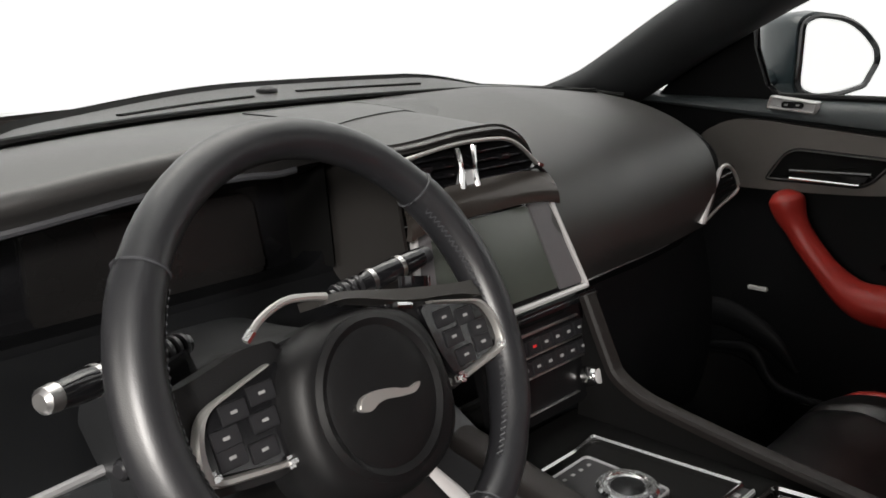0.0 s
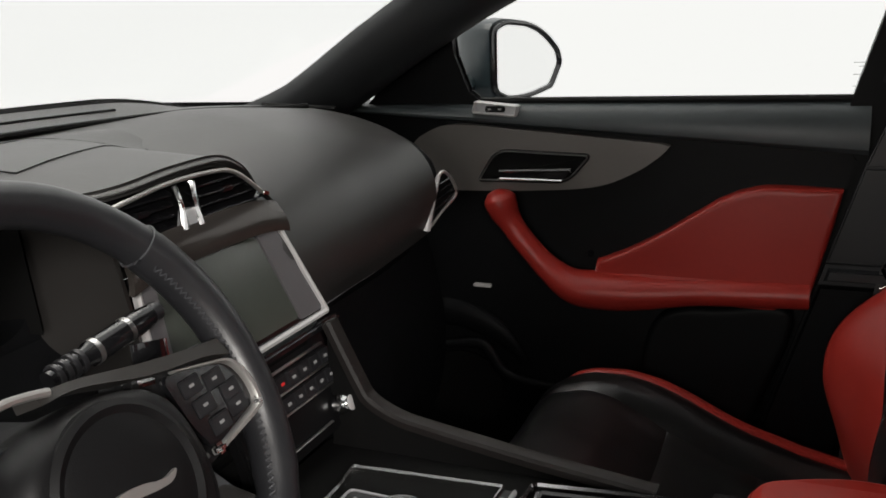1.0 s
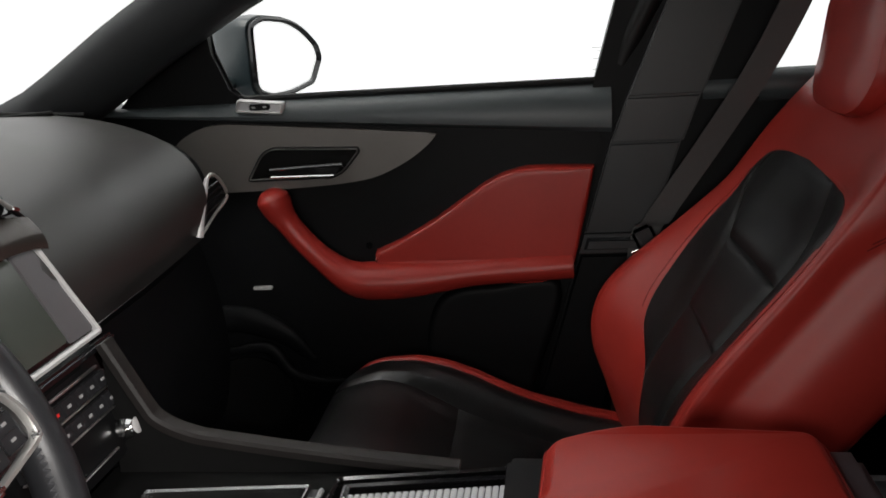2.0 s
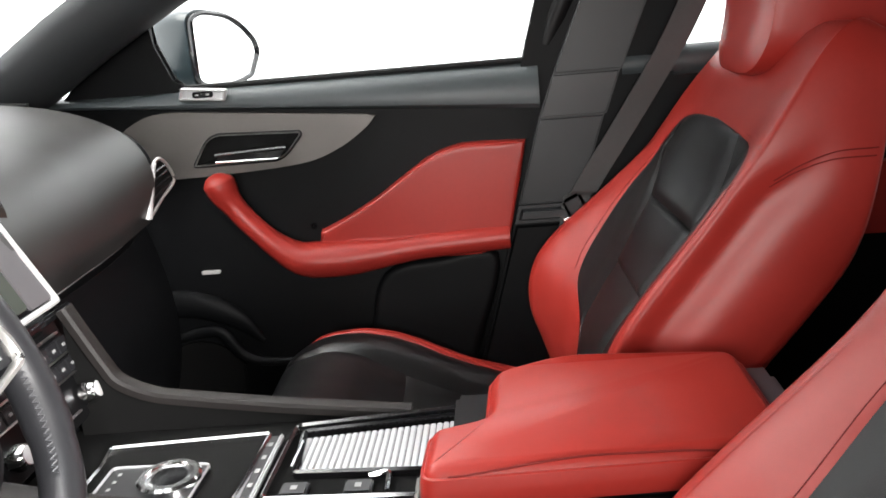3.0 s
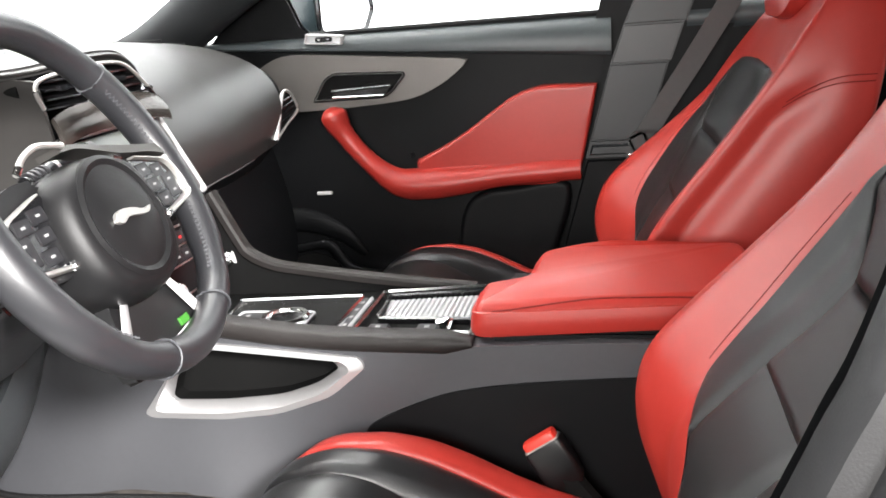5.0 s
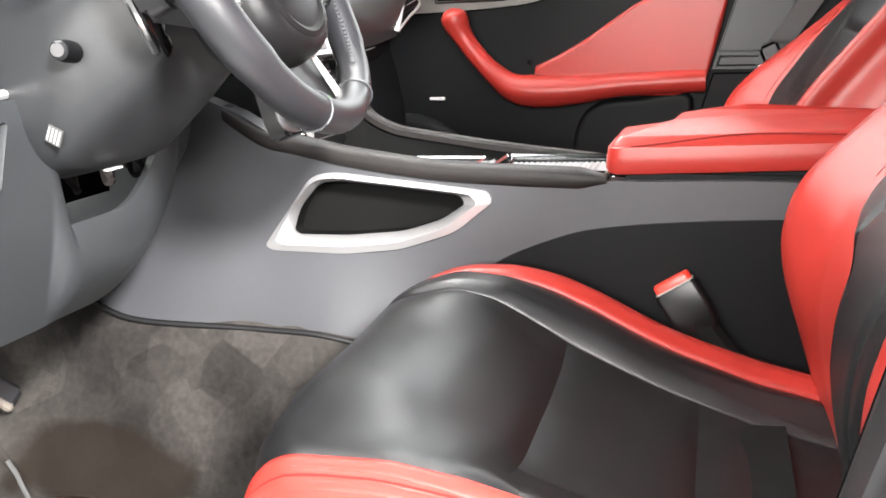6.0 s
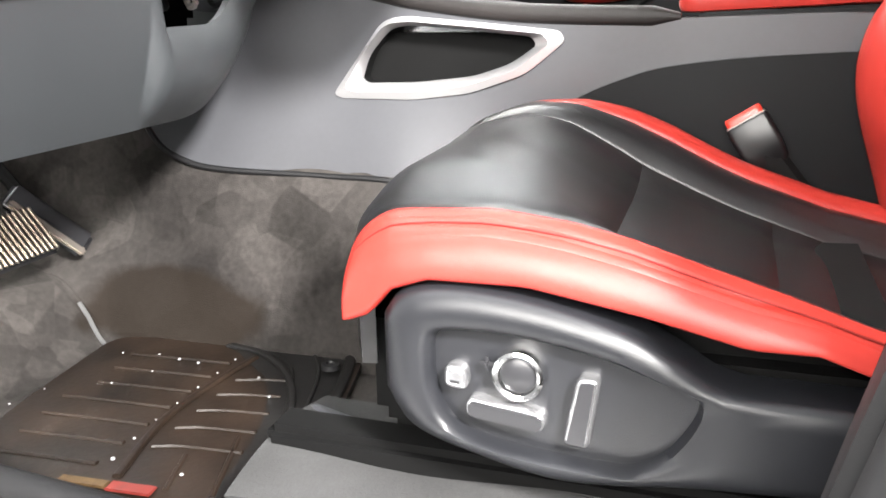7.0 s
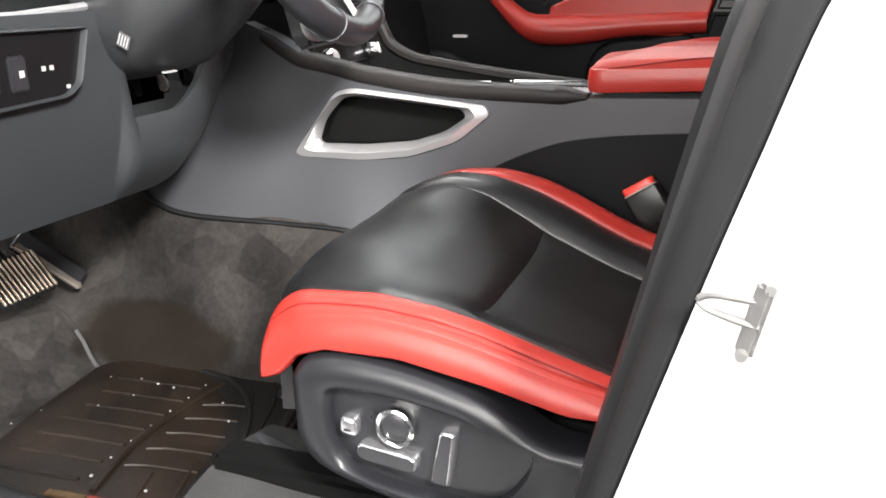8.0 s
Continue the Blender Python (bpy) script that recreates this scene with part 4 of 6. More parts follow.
def steering_wheel():
    w = thing("steering_wheel", "black leather three-spoke steering wheel with silver accents", "steering wheel", at=WHEEL.translation)

    def put(name, bm, mat, label="", parent=None):
        bm.transform(WHEEL)
        return part(name, bm, mat, parent or w, label)
    R = 0.1790

    def rim(a):
        k = 1 - 0.035 * smooth(0.72, 1.0, -math.sin(a))
        return Vector((R * math.cos(a), R * k * math.sin(a), 0))
    n = 72
    pts = [rim(2 * math.pi * i / n) for i in range(n)]
    rad = [0.0168 + 0.0016 * (abs(math.cos(2 * math.pi * i / n)) > 0.80) for i in range(n)]
    put("rim", tube(pts, rad, 20, True, flat=1.05), RIM, "worn black leather rim")
    for a in (38, 142, 246, 294):
        t = radians(a)
        c = rim(t)
        ringpts = []
        s = c.normalized()
        for k in range(16):
            f = 2 * math.pi * k / 16
            ringpts.append(c + s * 0.0182 * math.cos(f) + Vector((0, 0, 1)) * 0.0190 * math.sin(f))
        put("rim_seam", tube(ringpts, 0.0012, 6, True), GREY, "stitched rim seam")
    # cross stitching on the inner side of the grips
    for a0, a1 in ((-52, 34), (146, 232)):
        k = 0
        for a in np.arange(a0, a1, 1.0):
            t = radians(a)
            c = rim(t)
            s = c.normalized()
            p = c - s * 0.0180
            tg = Vector((-math.sin(t), math.cos(t), 0))
            k += 1
            e = 0.0013 if k % 2 else -0.0013
            put("stitch", tube([p + tg * e + Vector((0, 0, 0.0060)), p + s * 0.0015 - tg * e + Vector((0, 0, 0.0105))], 0.0007, 5), GREY)
    # everything inside the rim lies deeper than it
    deep = Matrix.Translation((-0.3656, -0.122, 1.112)) @ Matrix.Rotation(radians(2), 4, "Z") @ Matrix.Rotation(radians(67), 4, "X") @ Matrix.Rotation(radians(1), 4, "Z") @ Matrix.Translation((0, 0, -0.011)) @ Matrix.Scale(1.02, 4)

    def put(name, bm, mat, label="", parent=None):
        bm.transform(deep)
        return part(name, bm, mat, parent or w, label)
    # hub
    hx, hy = -0.010, -0.030
    hub = curve([(-0.066, 0.044, 0), (-0.036, 0.062, 0), (0.0, 0.067, 0), (0.036, 0.062, 0), (0.066, 0.044, 0), (0.077, 0.0, 0), (0.070, -0.045, 0), (0.042, -0.070, 0), (0.0, -0.078, 0), (-0.042, -0.070, 0), (-0.070, -0.045, 0), (-0.077, 0.0, 0)], 5, True)

    def hr(k, z):
        return [Vector((hx + p.x * k, hy + p.y * k, z)) for p in hub]
    put("hub", loft([hr(0.80, -0.05), hr(0.98, -0.030), hr(1.0, 0.0), hr(0.97, 0.014), hr(0.90, 0.024), hr(0.80, 0.028)]), HUB, "black airbag hub")
    put("hub_cover", lathe([(0.060, 0.024), (0.0595, 0.0285), (0.055, 0.0310), (0.050, 0.0285), (0.046, 0.0300), (0.028, 0.0325), (0.001, 0.0335)], Matrix.Translation((hx, hy, 0)) @ Matrix.Diagonal((1, 1.04, 1, 1)), 48), HUB, "round black hub cover")
    # silver emblem as a plain long shape
    em = curve([(-0.030, -0.007, 0), (-0.026, 0.001, 0), (-0.014, 0.0045, 0), (0.004, 0.0040, 0), (0.016, 0.001, 0), (0.030, 0.0045, 0), (0.024, -0.002, 0), (0.010, -0.0035, 0), (-0.005, -0.003, 0), (-0.014, -0.005, 0), (-0.021, -0.009, 0)], 4, True)
    put("emblem", prism([(p.x + hx, p.y + hy - 0.17 * p.x) for p in em], "z", 0.031, 0.0368, 0.001), BRACKET, "long silver emblem")
    for s in (-1, 1):
        def mx(x):
            return hx + s * x
        sp = [(mx(x), y) for x, y in ((0.050, 0.034), (0.080, 0.036), (0.130, 0.026), (0.162, 0.024), (0.168, -0.020), (0.160, -0.046), (0.125, -0.050), (0.085, -0.056), (0.050, -0.050))]
        put("spoke", prism(rounded(sp, 0.008), "z", -0.028, 0.000, 0.005), BLACK, "black side spoke")
        pod = [(s * x, y) for x, y in ((0.070, 0.021), (0.110, 0.012), (0.138, 0.004), (0.147, -0.014), (0.146, -0.034), (0.086, -0.046), (0.076, -0.020))]
        put("button_pod", prism(rounded(pod, 0.006), "z", 0.0, 0.006, 0.002), GLOSS, "gloss black button pod")
        for i, (x, y) in enumerate(((0.092, 0.004), (0.116, -0.001), (0.127, -0.015), (0.096, -0.014), (0.127, -0.028), (0.103, -0.032))):
            b = put("wheel_button", rbox((mx(x) - hx, y, 0.0062), (0.0225, 0.0145, 0.002), 0.001), BUTTON, "black wheel button")
            put("print", rbox((mx(x) - hx, y, 0.0075), (0.0050, 0.0022, 0.0006), 0.0), MARK, "pale symbol", b)
        out = curve([(s * x, y, 0) for x, y in ((0.082, 0.021), (0.114, 0.0135), (0.138, 0.006), (0.149, -0.010), (0.152, -0.030), (0.147, -0.041), (0.120, -0.046), (0.086, -0.0505))], 5)
        inn = curve([(s * x, y, 0) for x, y in ((0.083, 0.0175), (0.112, 0.0095), (0.131, 0.003), (0.1395, -0.012), (0.1405, -0.029), (0.136, -0.0345), (0.116, -0.0385), (0.086, -0.0435))], 5)
        inn = [a.lerp(b, 0.68) for a, b in zip(out, inn)]
        rows = [[Vector((a.x, a.y, 0.002)), Vector((a.x, a.y, 0.008)), Vector(((a.x * 3 + b.x) / 4, (a.y * 3 + b.y) / 4, 0.0115)), Vector(((a.x + b.x * 3) / 4, (a.y + b.y * 3) / 4, 0.0115)), Vector((b.x, b.y, 0.008)), Vector((b.x, b.y, 0.002))] for a, b in zip(out, inn)]
        put("pod_bracket", loft(rows), BRACKET, "satin silver pod bracket")
        put("bracket_tip", rbox((s * 0.088, -0.047, 0.009), (0.012, 0.009, 0.008), 0.003), CHROME, "bright tip")
        put("bracket_corner", rbox((s * 0.1445, -0.036, 0.010), (0.010, 0.010, 0.006), 0.003), CHROME, "bright corner")
    put("silver_tip", tube([(0.040, 0.027, 0.014), (0.056, 0.0235, 0.012)], 0.0035, 8), CHROME, "bright tip")
    put("silver_tip", tube([(-0.094, 0.040, 0.012), (-0.088, 0.045, 0.014)], 0.0034, 8), CHROME, "bright tip")
    fork = [(hx + x, y) for x, y in ((-0.046, -0.080), (0.046, -0.080), (0.068, -0.150), (0.066, -0.168), (-0.066, -0.168), (-0.068, -0.150))]
    put("lower_spoke", prism(rounded(fork, 0.006), "z", -0.024, -0.006, 0.004), BLACK, "black lower spoke")
    for s in (-1, 1):
        legs = curve([(hx + s * 0.030, -0.086, 0.002), (hx + s * 0.050, -0.116, 0.000), (hx + s * 0.070, -0.147, -0.003), (hx + s * 0.064, -0.157, -0.004), (hx + s * 0.036, -0.160, -0.004), (hx + s * 0.004, -0.161, -0.004)], 4)
        # same trim on both legs; the right one's brighter light is in its paler silver
        put("silver_inlay", tube(legs, [0.0045 + 0.0030 * smooth(0, 8, i) - 0.0020 * smooth(14, 20, i) for i in range(len(legs))], 10, flat=0.45), FRAME if s > 0 else SILVER, "satin silver spoke inlay")
    put("badge", rbox((hx + 0.040, -0.147, -0.0045), (0.016, 0.008, 0.003), 0.0), GREENP, "small green badge")
    put("arch_trim", tube(curve([(-0.094, 0.040, 0.012), (-0.077, 0.0515, 0.013), (-0.056, 0.0575, 0.014), (-0.038, 0.0555, 0.015), (-0.022, 0.0515, 0.016)], 5), 0.0029, 8), BRACKET, "satin silver arch")
    shelf = curve([(-0.030, 0.053, 0), (0.0, 0.0505, 0), (0.055, 0.038, 0), (0.107, 0.0285, 0), (0.132, 0.025, 0)], 5)
    under = curve([(-0.030, 0.046, 0), (0.0, 0.044, 0), (0.055, 0.0275, 0), (0.107, 0.0185, 0), (0.134, 0.010, 0)], 5)
    put("upper_shelf", loft([[Vector((a.x, a.y, -0.01)), Vector((a.x, a.y, 0.012)), Vector((b.x, b.y, 0.016)), Vector((b.x, b.y, -0.01))] for a, b in zip(shelf, under)]), TAUPE_DARK, "brown-grey satin spoke top")
    for s in (-1, 1):
        blade = curve([(s * 0.141, 0.040, -0.050), (s * 0.131, 0.0, -0.058), (s * 0.115, -0.030, -0.068), (s * 0.094, -0.052, -0.080)], 6)
        put("paddle", tube([p + Vector((-s * 0.018, 0.004, 0.004)) for p in blade], 0.018, 10, flat=0.25), GLOSS, "black shift paddle")
        put("paddle_edge", tube(blade, 0.0042, 8, flat=1.0), CHROME, "bright paddle edge")
    return w


steering_wheel()


def column():
    c = thing("steering_column", "black plastic steering column shroud with stalks", "steering column", at=(-0.373, 0.0, 1.0))

    keys = [(-0.383, -0.075, 1.065, 0.078, 0.070), (-0.387, -0.03, 1.035, 0.092, 0.082), (-0.392, 0.02, 1.005, 0.104, 0.094), (-0.392, 0.07, 0.995, 0.104, 0.096), (-0.392, 0.17, 0.99, 0.10, 0.09)]

    def sec(k):
        x, y, z, w, h = k
        return [Vector((x + w * math.copysign(abs(math.cos(a)) ** 0.6, math.cos(a)), y - 0.02 * math.sin(a), z + h * math.copysign(abs(math.sin(a)) ** 0.6, math.sin(a)))) for a in np.linspace(0, 2 * math.pi, 36, endpoint=False)]
    rows = []
    for a, b in zip(keys, keys[1:]):
        for t in (0, 0.33, 0.67):
            rows.append(sec([p + (q - p) * t for p, q in zip(a, b)]))
    part("shroud", loft(rows), SHROUD, c, "charcoal plastic shroud")
    part("label", rbox((-0.4955, 0.035, 0.953), (0.002, 0.016, 0.016), 0.0, Matrix.Rotation(radians(25), 4, "X")), LABEL, c, "small grey sticker")
    for k in range(4):
        part("print", rbox((-0.4968, 0.035 + 0.0036 * (k - 1.5), 0.953 + 0.0017 * (k - 1.5)), (0.0006, 0.0014, 0.013), 0.0, Matrix.Rotation(radians(25), 4, "X")), MARK, c, "pale printed line")
    part("lock_mark", rbox((-0.430, 0.028, 0.9115), (0.022, 0.006, 0.002), 0.0), MARK, c, "pale printed mark")
    for s in (-1, 1):
        a, b = (Vector((-0.45, 0.0, 1.115)), Vector((-0.572, -0.055, 1.128))) if s < 0 else (Vector((-0.290, 0.02, 1.108)), Vector((-0.172, 0.02, 1.124)))
        st = part("stalk", tube([a, a.lerp(b, 0.35), a.lerp(b, 0.38), a.lerp(b, 0.85), b], [0.0085, 0.0095, 0.0115, 0.0120, 0.010], 14), GLOSS, c, "black control stalk")
        for k in (0.05, 0.12, 0.19, 0.26):
            p = a.lerp(b, k)
            part("knurl", tube([p, p + (b - a).normalized() * 0.004], 0.0112, 12), BUTTON, st, "knurled black ring")
        for k in (0.40, 0.72):
            p = a.lerp(b, k)
            part("stalk_ring", tube([p, p + (b - a).normalized() * 0.005], 0.0120, 16), TRIM, st, "bright ring")
        part("stalk_end", tube([b, b + (b - a).normalized() * 0.010, b + (b - a).normalized() * 0.013], [0.0100, 0.0092, 0.006], 16), TRIM if s < 0 else BUTTON, st, "silver end cap" if s < 0 else "")
    ad = part("column_adjuster", tube([(-0.47, 0.01, 1.025), (-0.505, 0.002, 1.029), (-0.514, 0.0, 1.030)], [0.009, 0.010, 0.009], 14), PLASTIC, c, "black column adjuster knob")
    part("adjuster_end", tube([(-0.514, 0.0, 1.030), (-0.517, -0.001, 1.0302)], [0.0085, 0.006], 14), BUTTON, ad, "black end")
    return c


column()


# ---- centre console ----
XL = -0.125


def cheek_x(y, z):
    """The console's left side, which swells outward towards the footwell."""
    return XL - 0.050 * smooth(0.0, 0.36, y) - 0.035 * smooth(0.78, 0.60, z) * smooth(-0.25, -0.05, y)


def console():
    c = thing("centre_console", "dark grey centre console with leather edges and silver pocket", "centre console", at=(0.02, -0.25, 0.5))
    XR = 0.165
    # left cheek with an opening for the pocket
    top = [(0.10, 0.955), (0.05, 0.925), (0.0, 0.895), (-0.06, 0.880), (-0.157, 0.866), (-0.30, 0.853), (-0.40, 0.850), (-0.80, 0.862)]
    ends = ((0.037, 0.752), (0.026, 0.747), (-0.081, 0.747), (-0.160, 0.757), (-0.235, 0.783), (-0.285, 0.824), (-0.277, 0.836), (-0.174, 0.846), (-0.070, 0.855), (-0.040, 0.850), (-0.003, 0.803))
    mouth_ends = ((0.000, 0.772), (-0.008, 0.766), (-0.082, 0.768), (-0.161, 0.777), (-0.213, 0.794), (-0.248, 0.818), (-0.240, 0.829), (-0.174, 0.835), (-0.077, 0.844), (-0.045, 0.840), (-0.012, 0.805))
    pocket = rounded(ends, 0.016, 4)
    mouth = rounded(mouth_ends, 0.014, 4)

    def cheek(s):
        x = XL if s < 0 else XR
        out = [Vector((*q, 0)) for q in top]
        low = [Vector((*q, 0)) for q in ((-0.80, 0.45), (-0.30, 0.52), (-0.05, 0.638), (0.05, 0.640), (0.200, 0.648), (0.262, 0.664), (0.300, 0.690), (0.345, 0.76), (0.36, 0.90))]
        o = curve(out, 4) + curve(low, 4)
        return [(p.x, p.y) for p in o], x
    o, x = cheek(-1)
    bm = bmesh.new()
    # outer skin laid as fan of strips between pocket and outline
    ctr = Vector((-0.12, 0.80))

    def polar(line, n):
        res = []
        L = [Vector(q) for q in line]
        for k in range(n):
            a = 2 * math.pi * k / n
            dr = Vector((math.cos(a), math.sin(a)))
            best = 0
            for i in range(len(L)):
                p, q = L[i] - ctr, L[(i + 1) % len(L)] - ctr
                e = q - p
                den = dr.x * e.y - dr.y * e.x
                if abs(den) < 1e-12:
                    continue
                t = (p.x * e.y - p.y * e.x) / den
                s = (p.x * dr.y - p.y * dr.x) / den
                if t > 0 and -1e-6 <= s <= 1 + 1e-6:
                    best = max(best, t)
            res.append(ctr + dr * best)
        return res
    N = 160
    pin, pout = polar(pocket, N), polar(o, N)

    G = []
    for k in range(N):
        row = []
        for j in range(15):
            p = pin[k].lerp(pout[k], j / 14)
            row.append(bm.verts.new((cheek_x(p[0], p[1]), p.x, p.y)))
        row.append(bm.verts.new((cheek_x(*pout[k]) + 0.03, pout[k].x, pout[k].y)))
        G.append(row)
    for k in range(N):
        for j in range(15):
            a, b = G[k], G[(k + 1) % N]
            bm.faces.new((a[j], a[j + 1], b[j + 1], b[j]))
    part("left_cheek", bm, GREY, c, "dark grey grained plastic side")
    part("pocket_frame", ring(scaled(pocket, -0.001), mouth, "x", XL + 0.012, XL - 0.006, XL + 0.004), POCKET, c, "satin silver pocket frame")
    part("pocket_well", loft([[Vector((XL + 0.004, *q)) for q in scaled(mouth, -0.002)], [Vector((XL + 0.06, *q)) for q in scaled(mouth, -0.001)]], True, False), DARK, c)
    part("pocket_back", prism(scaled(mouth, -0.004), "x", XL + 0.058, XL + 0.064), PIANO, c, "dark pocket back")
    # lower edge seam
    foot = curve([(-0.12, 0.625, 0), (-0.05, 0.638, 0), (0.05, 0.640, 0), (0.200, 0.648, 0), (0.262, 0.664, 0), (0.300, 0.690, 0), (0.330, 0.735, 0)], 6)
    part("seam", tube([(cheek_x(p.x, p.y) - 0.002, p.x, p.y) for p in foot], 0.0045, 8), SEAL, c, "black rubber seam")
    rec = [(p.x, p.y) for p in curve([(-0.270, 0.715, 0), (-0.288, 0.744, 0), (-0.358, 0.777, 0), (-0.425, 0.795, 0), (-0.552, 0.808, 0), (-0.79, 0.820, 0)], 6)] + [(-0.79, 0.46), (-0.27, 0.50)]
    part("seat_side_panel", prism(rec, "x", XL - 0.004, XL + 0.01, 0.002), PLASTIC, c, "black lower side panel")
    part("right_cheek", prism([(y, z - 0.03 if z > 0.8 else z) for y, z in o], "x", XR - 0.005, XR + 0.004), PLASTIC, c, "black plastic side")
    # leather rims: a broad roll on the driver's side, a flat strip that climbs to the dash on the other
    path = curve([(XL, y, z - 0.014) for y, z in ((0.085, 0.945), (0.03, 0.913), (-0.008, 0.905), (-0.046, 0.897), (-0.10, 0.887), (-0.228, 0.872), (-0.425, 0.866))], 6)
    rg = []
    for p in path:
        k = max(0.35, math.sqrt(max(0.0, 1 - max(0.0, (-0.385 - p.y) / 0.042) ** 2)))
        w, h = 0.020 * (0.5 + 0.5 * k), 0.0125 * k
        rg.append([p + Vector((0.012 + w * math.copysign(abs(math.cos(a)) ** 0.6, math.cos(a)), 0, h * math.copysign(abs(math.sin(a)) ** 0.6, math.sin(a)))) for a in np.linspace(0, 2 * math.pi, 20, endpoint=False)])
    part("leather_rim", loft(rg), STRIP, c, "dark brown leather console rim")
    path = curve([(XR - 0.013, y, z) for y, z in ((0.038, 1.000), (0.030, 0.983), (0.001, 0.922), (-0.015, 0.897), (-0.053, 0.878), (-0.10, 0.869), (-0.229, 0.851), (-0.385, 0.834))], 6)
    rg = []
    for i, p in enumerate(path):
        t = (path[min(i + 1, len(path) - 1)] - path[max(i - 1, 0)]).normalized()
        n = Vector((0, -t.z, t.y)) * (1 if t.y < 0 else -1)
        n = n if n.y < 0 or n.z > 0 else -n
        rg.append([p + Vector((0.0125 * a, 0, 0)) + n * 0.0065 * b for a, b in ((-1, -1), (-1, 0.3), (-0.75, 0.9), (0.0, 1.1), (0.75, 0.9), (1, 0.3), (1, -1))])
    part("leather_strip", loft(rg), STRIP, c, "dark leather strip that climbs to the dash")
    wall = path + [Vector((XR - 0.013, y, z)) for y, z in ((-0.50, 0.838), (-0.78, 0.838))]
    part("inner_wall", loft([[p + Vector((-0.004, 0.004, -0.006)), p + Vector((0.006, 0.004, -0.006)), Vector((p.x - 0.010, p.y, 0.815)), Vector((p.x - 0.020, p.y, 0.815))] for p in wall]), DARK, c, "black inner wall of the console")
    # deck
    part("deck", prism(rounded([(-0.085, 0.05), (-0.085, -0.78), (0.15, -0.78), (0.15, 0.05)], 0.01), "z", 0.60, 0.832), DARK, c, "black console deck")
    part("front_cubby", rbox((0.02, 0.075, 0.862), (0.26, 0.02, 0.07), 0.006), DARK, c, "dark back of the cubby below the controls")
    sel = rounded([(-0.07, -0.030), (-0.07, -0.215), (0.098, -0.222), (0.080, -0.022), (0.03, -0.030)], 0.008)
    part("selector_frame", ring(sel, scaled(sel, 0.0045), "z", 0.831, 0.841), CHROME, c, "chrome frame")
    plate = rounded([(-0.062, -0.048), (-0.058, -0.165), (0.034, -0.165), (0.034, -0.046)], 0.010)
    part("selector_plate", prism(plate, "z", 0.832, 0.838, 0.002), BUTTON, c, "black selector plate")
    part("plate_edge", ring(plate, scaled(plate, 0.003), "z", 0.834, 0.8395), SILVER, c, "bright plate edge")
    dm = Matrix.Translation((0.0, -0.128, 0.838))
    dial = part("selector_dial", lathe([(0.036, 0.0), (0.036, 0.006), (0.033, 0.009), (0.027, 0.009), (0.025, 0.002), (0.024, 0.002), (0.024, 0.004), (0.022, 0.006), (0.001, 0.006)], dm, 40), CHROME, c, "chrome rotary gear selector")
    part("dial_top", lathe([(0.020, 0.0062), (0.001, 0.0068)], dm, 30), GLOSS, dial, "black dial top")
    for k in range(4):
        part("print", rbox((-0.030 + 0.016 * k, -0.062, 0.8385), (0.005, 0.004, 0.0006), 0.0), MARK, c, "pale letter mark")
    for k, y in enumerate((-0.216, -0.232)):
        part("silver_bar", rbox((0.013, y, 0.836), (0.168, 0.005, 0.008), 0.002), SILVER, c, "satin silver bar")
    part("switch_row", rbox((0.013, -0.224, 0.835), (0.163, 0.011, 0.006), 0.001), BUTTON, c, "row of black drive switches")
    for k in range(5):
        part("print", rbox((-0.048 + 0.030 * k, -0.224, 0.8386), (0.008, 0.005, 0.0006), 0.0), MARK, c, "pale symbol")
    tray = rounded([(-0.055, -0.243), (-0.060, -0.44), (0.146, -0.48), (0.112, -0.245)], 0.010)
    part("tray_frame", ring(tray, scaled(tray, 0.006), "z", 0.831, 0.842), CHROME, c, "chrome tray frame")
    inner = [(0.0, -0.266), (-0.006, -0.47), (0.132, -0.47), (0.103, -0.256)]
    part("tray_rim", ring(rounded(inner, 0.008), scaled(rounded(inner, 0.008), 0.008), "z", 0.832, 0.840), GLOSS, c)
    for k in range(26):
        y = -0.268 - 0.0078 * k
        w = 0.080 + 0.028 * k / 25
        part("shutter_slat", rbox((0.007 + w / 2, y, 0.8350), (w, 0.0066, 0.004), 0.0012), SILVER, c, "ribbed silver shutter slat")
    part("shutter_grip", rbox((0.045, -0.264, 0.839), (0.060, 0.006, 0.006), 0.002), CHROME, c, "chrome shutter grip")
    for k, y in enumerate((-0.275, -0.345)):
        b = part("console_button", rbox((-0.028, y, 0.835), (0.026, 0.030, 0.008), 0.002), BUTTON, c, "black console button")
        part("print", rbox((-0.028, y, 0.8395), (0.008, 0.007, 0.0006), 0.0), MARK, b, "pale symbol")
    hook = curve([(-0.010, -0.355, 0.838), (-0.010, -0.375, 0.842), (-0.030, -0.378, 0.842), (-0.045, -0.378, 0.840)], 4)
    part("chrome_hook", tube(hook, 0.0035, 8), CHROME, c, "chrome catch")
    part("rear_bar", rbox((-0.05, -0.413, 0.840), (0.05, 0.008, 0.014), 0.003), TAUPE, c, "satin silver bar")
    return c


console()


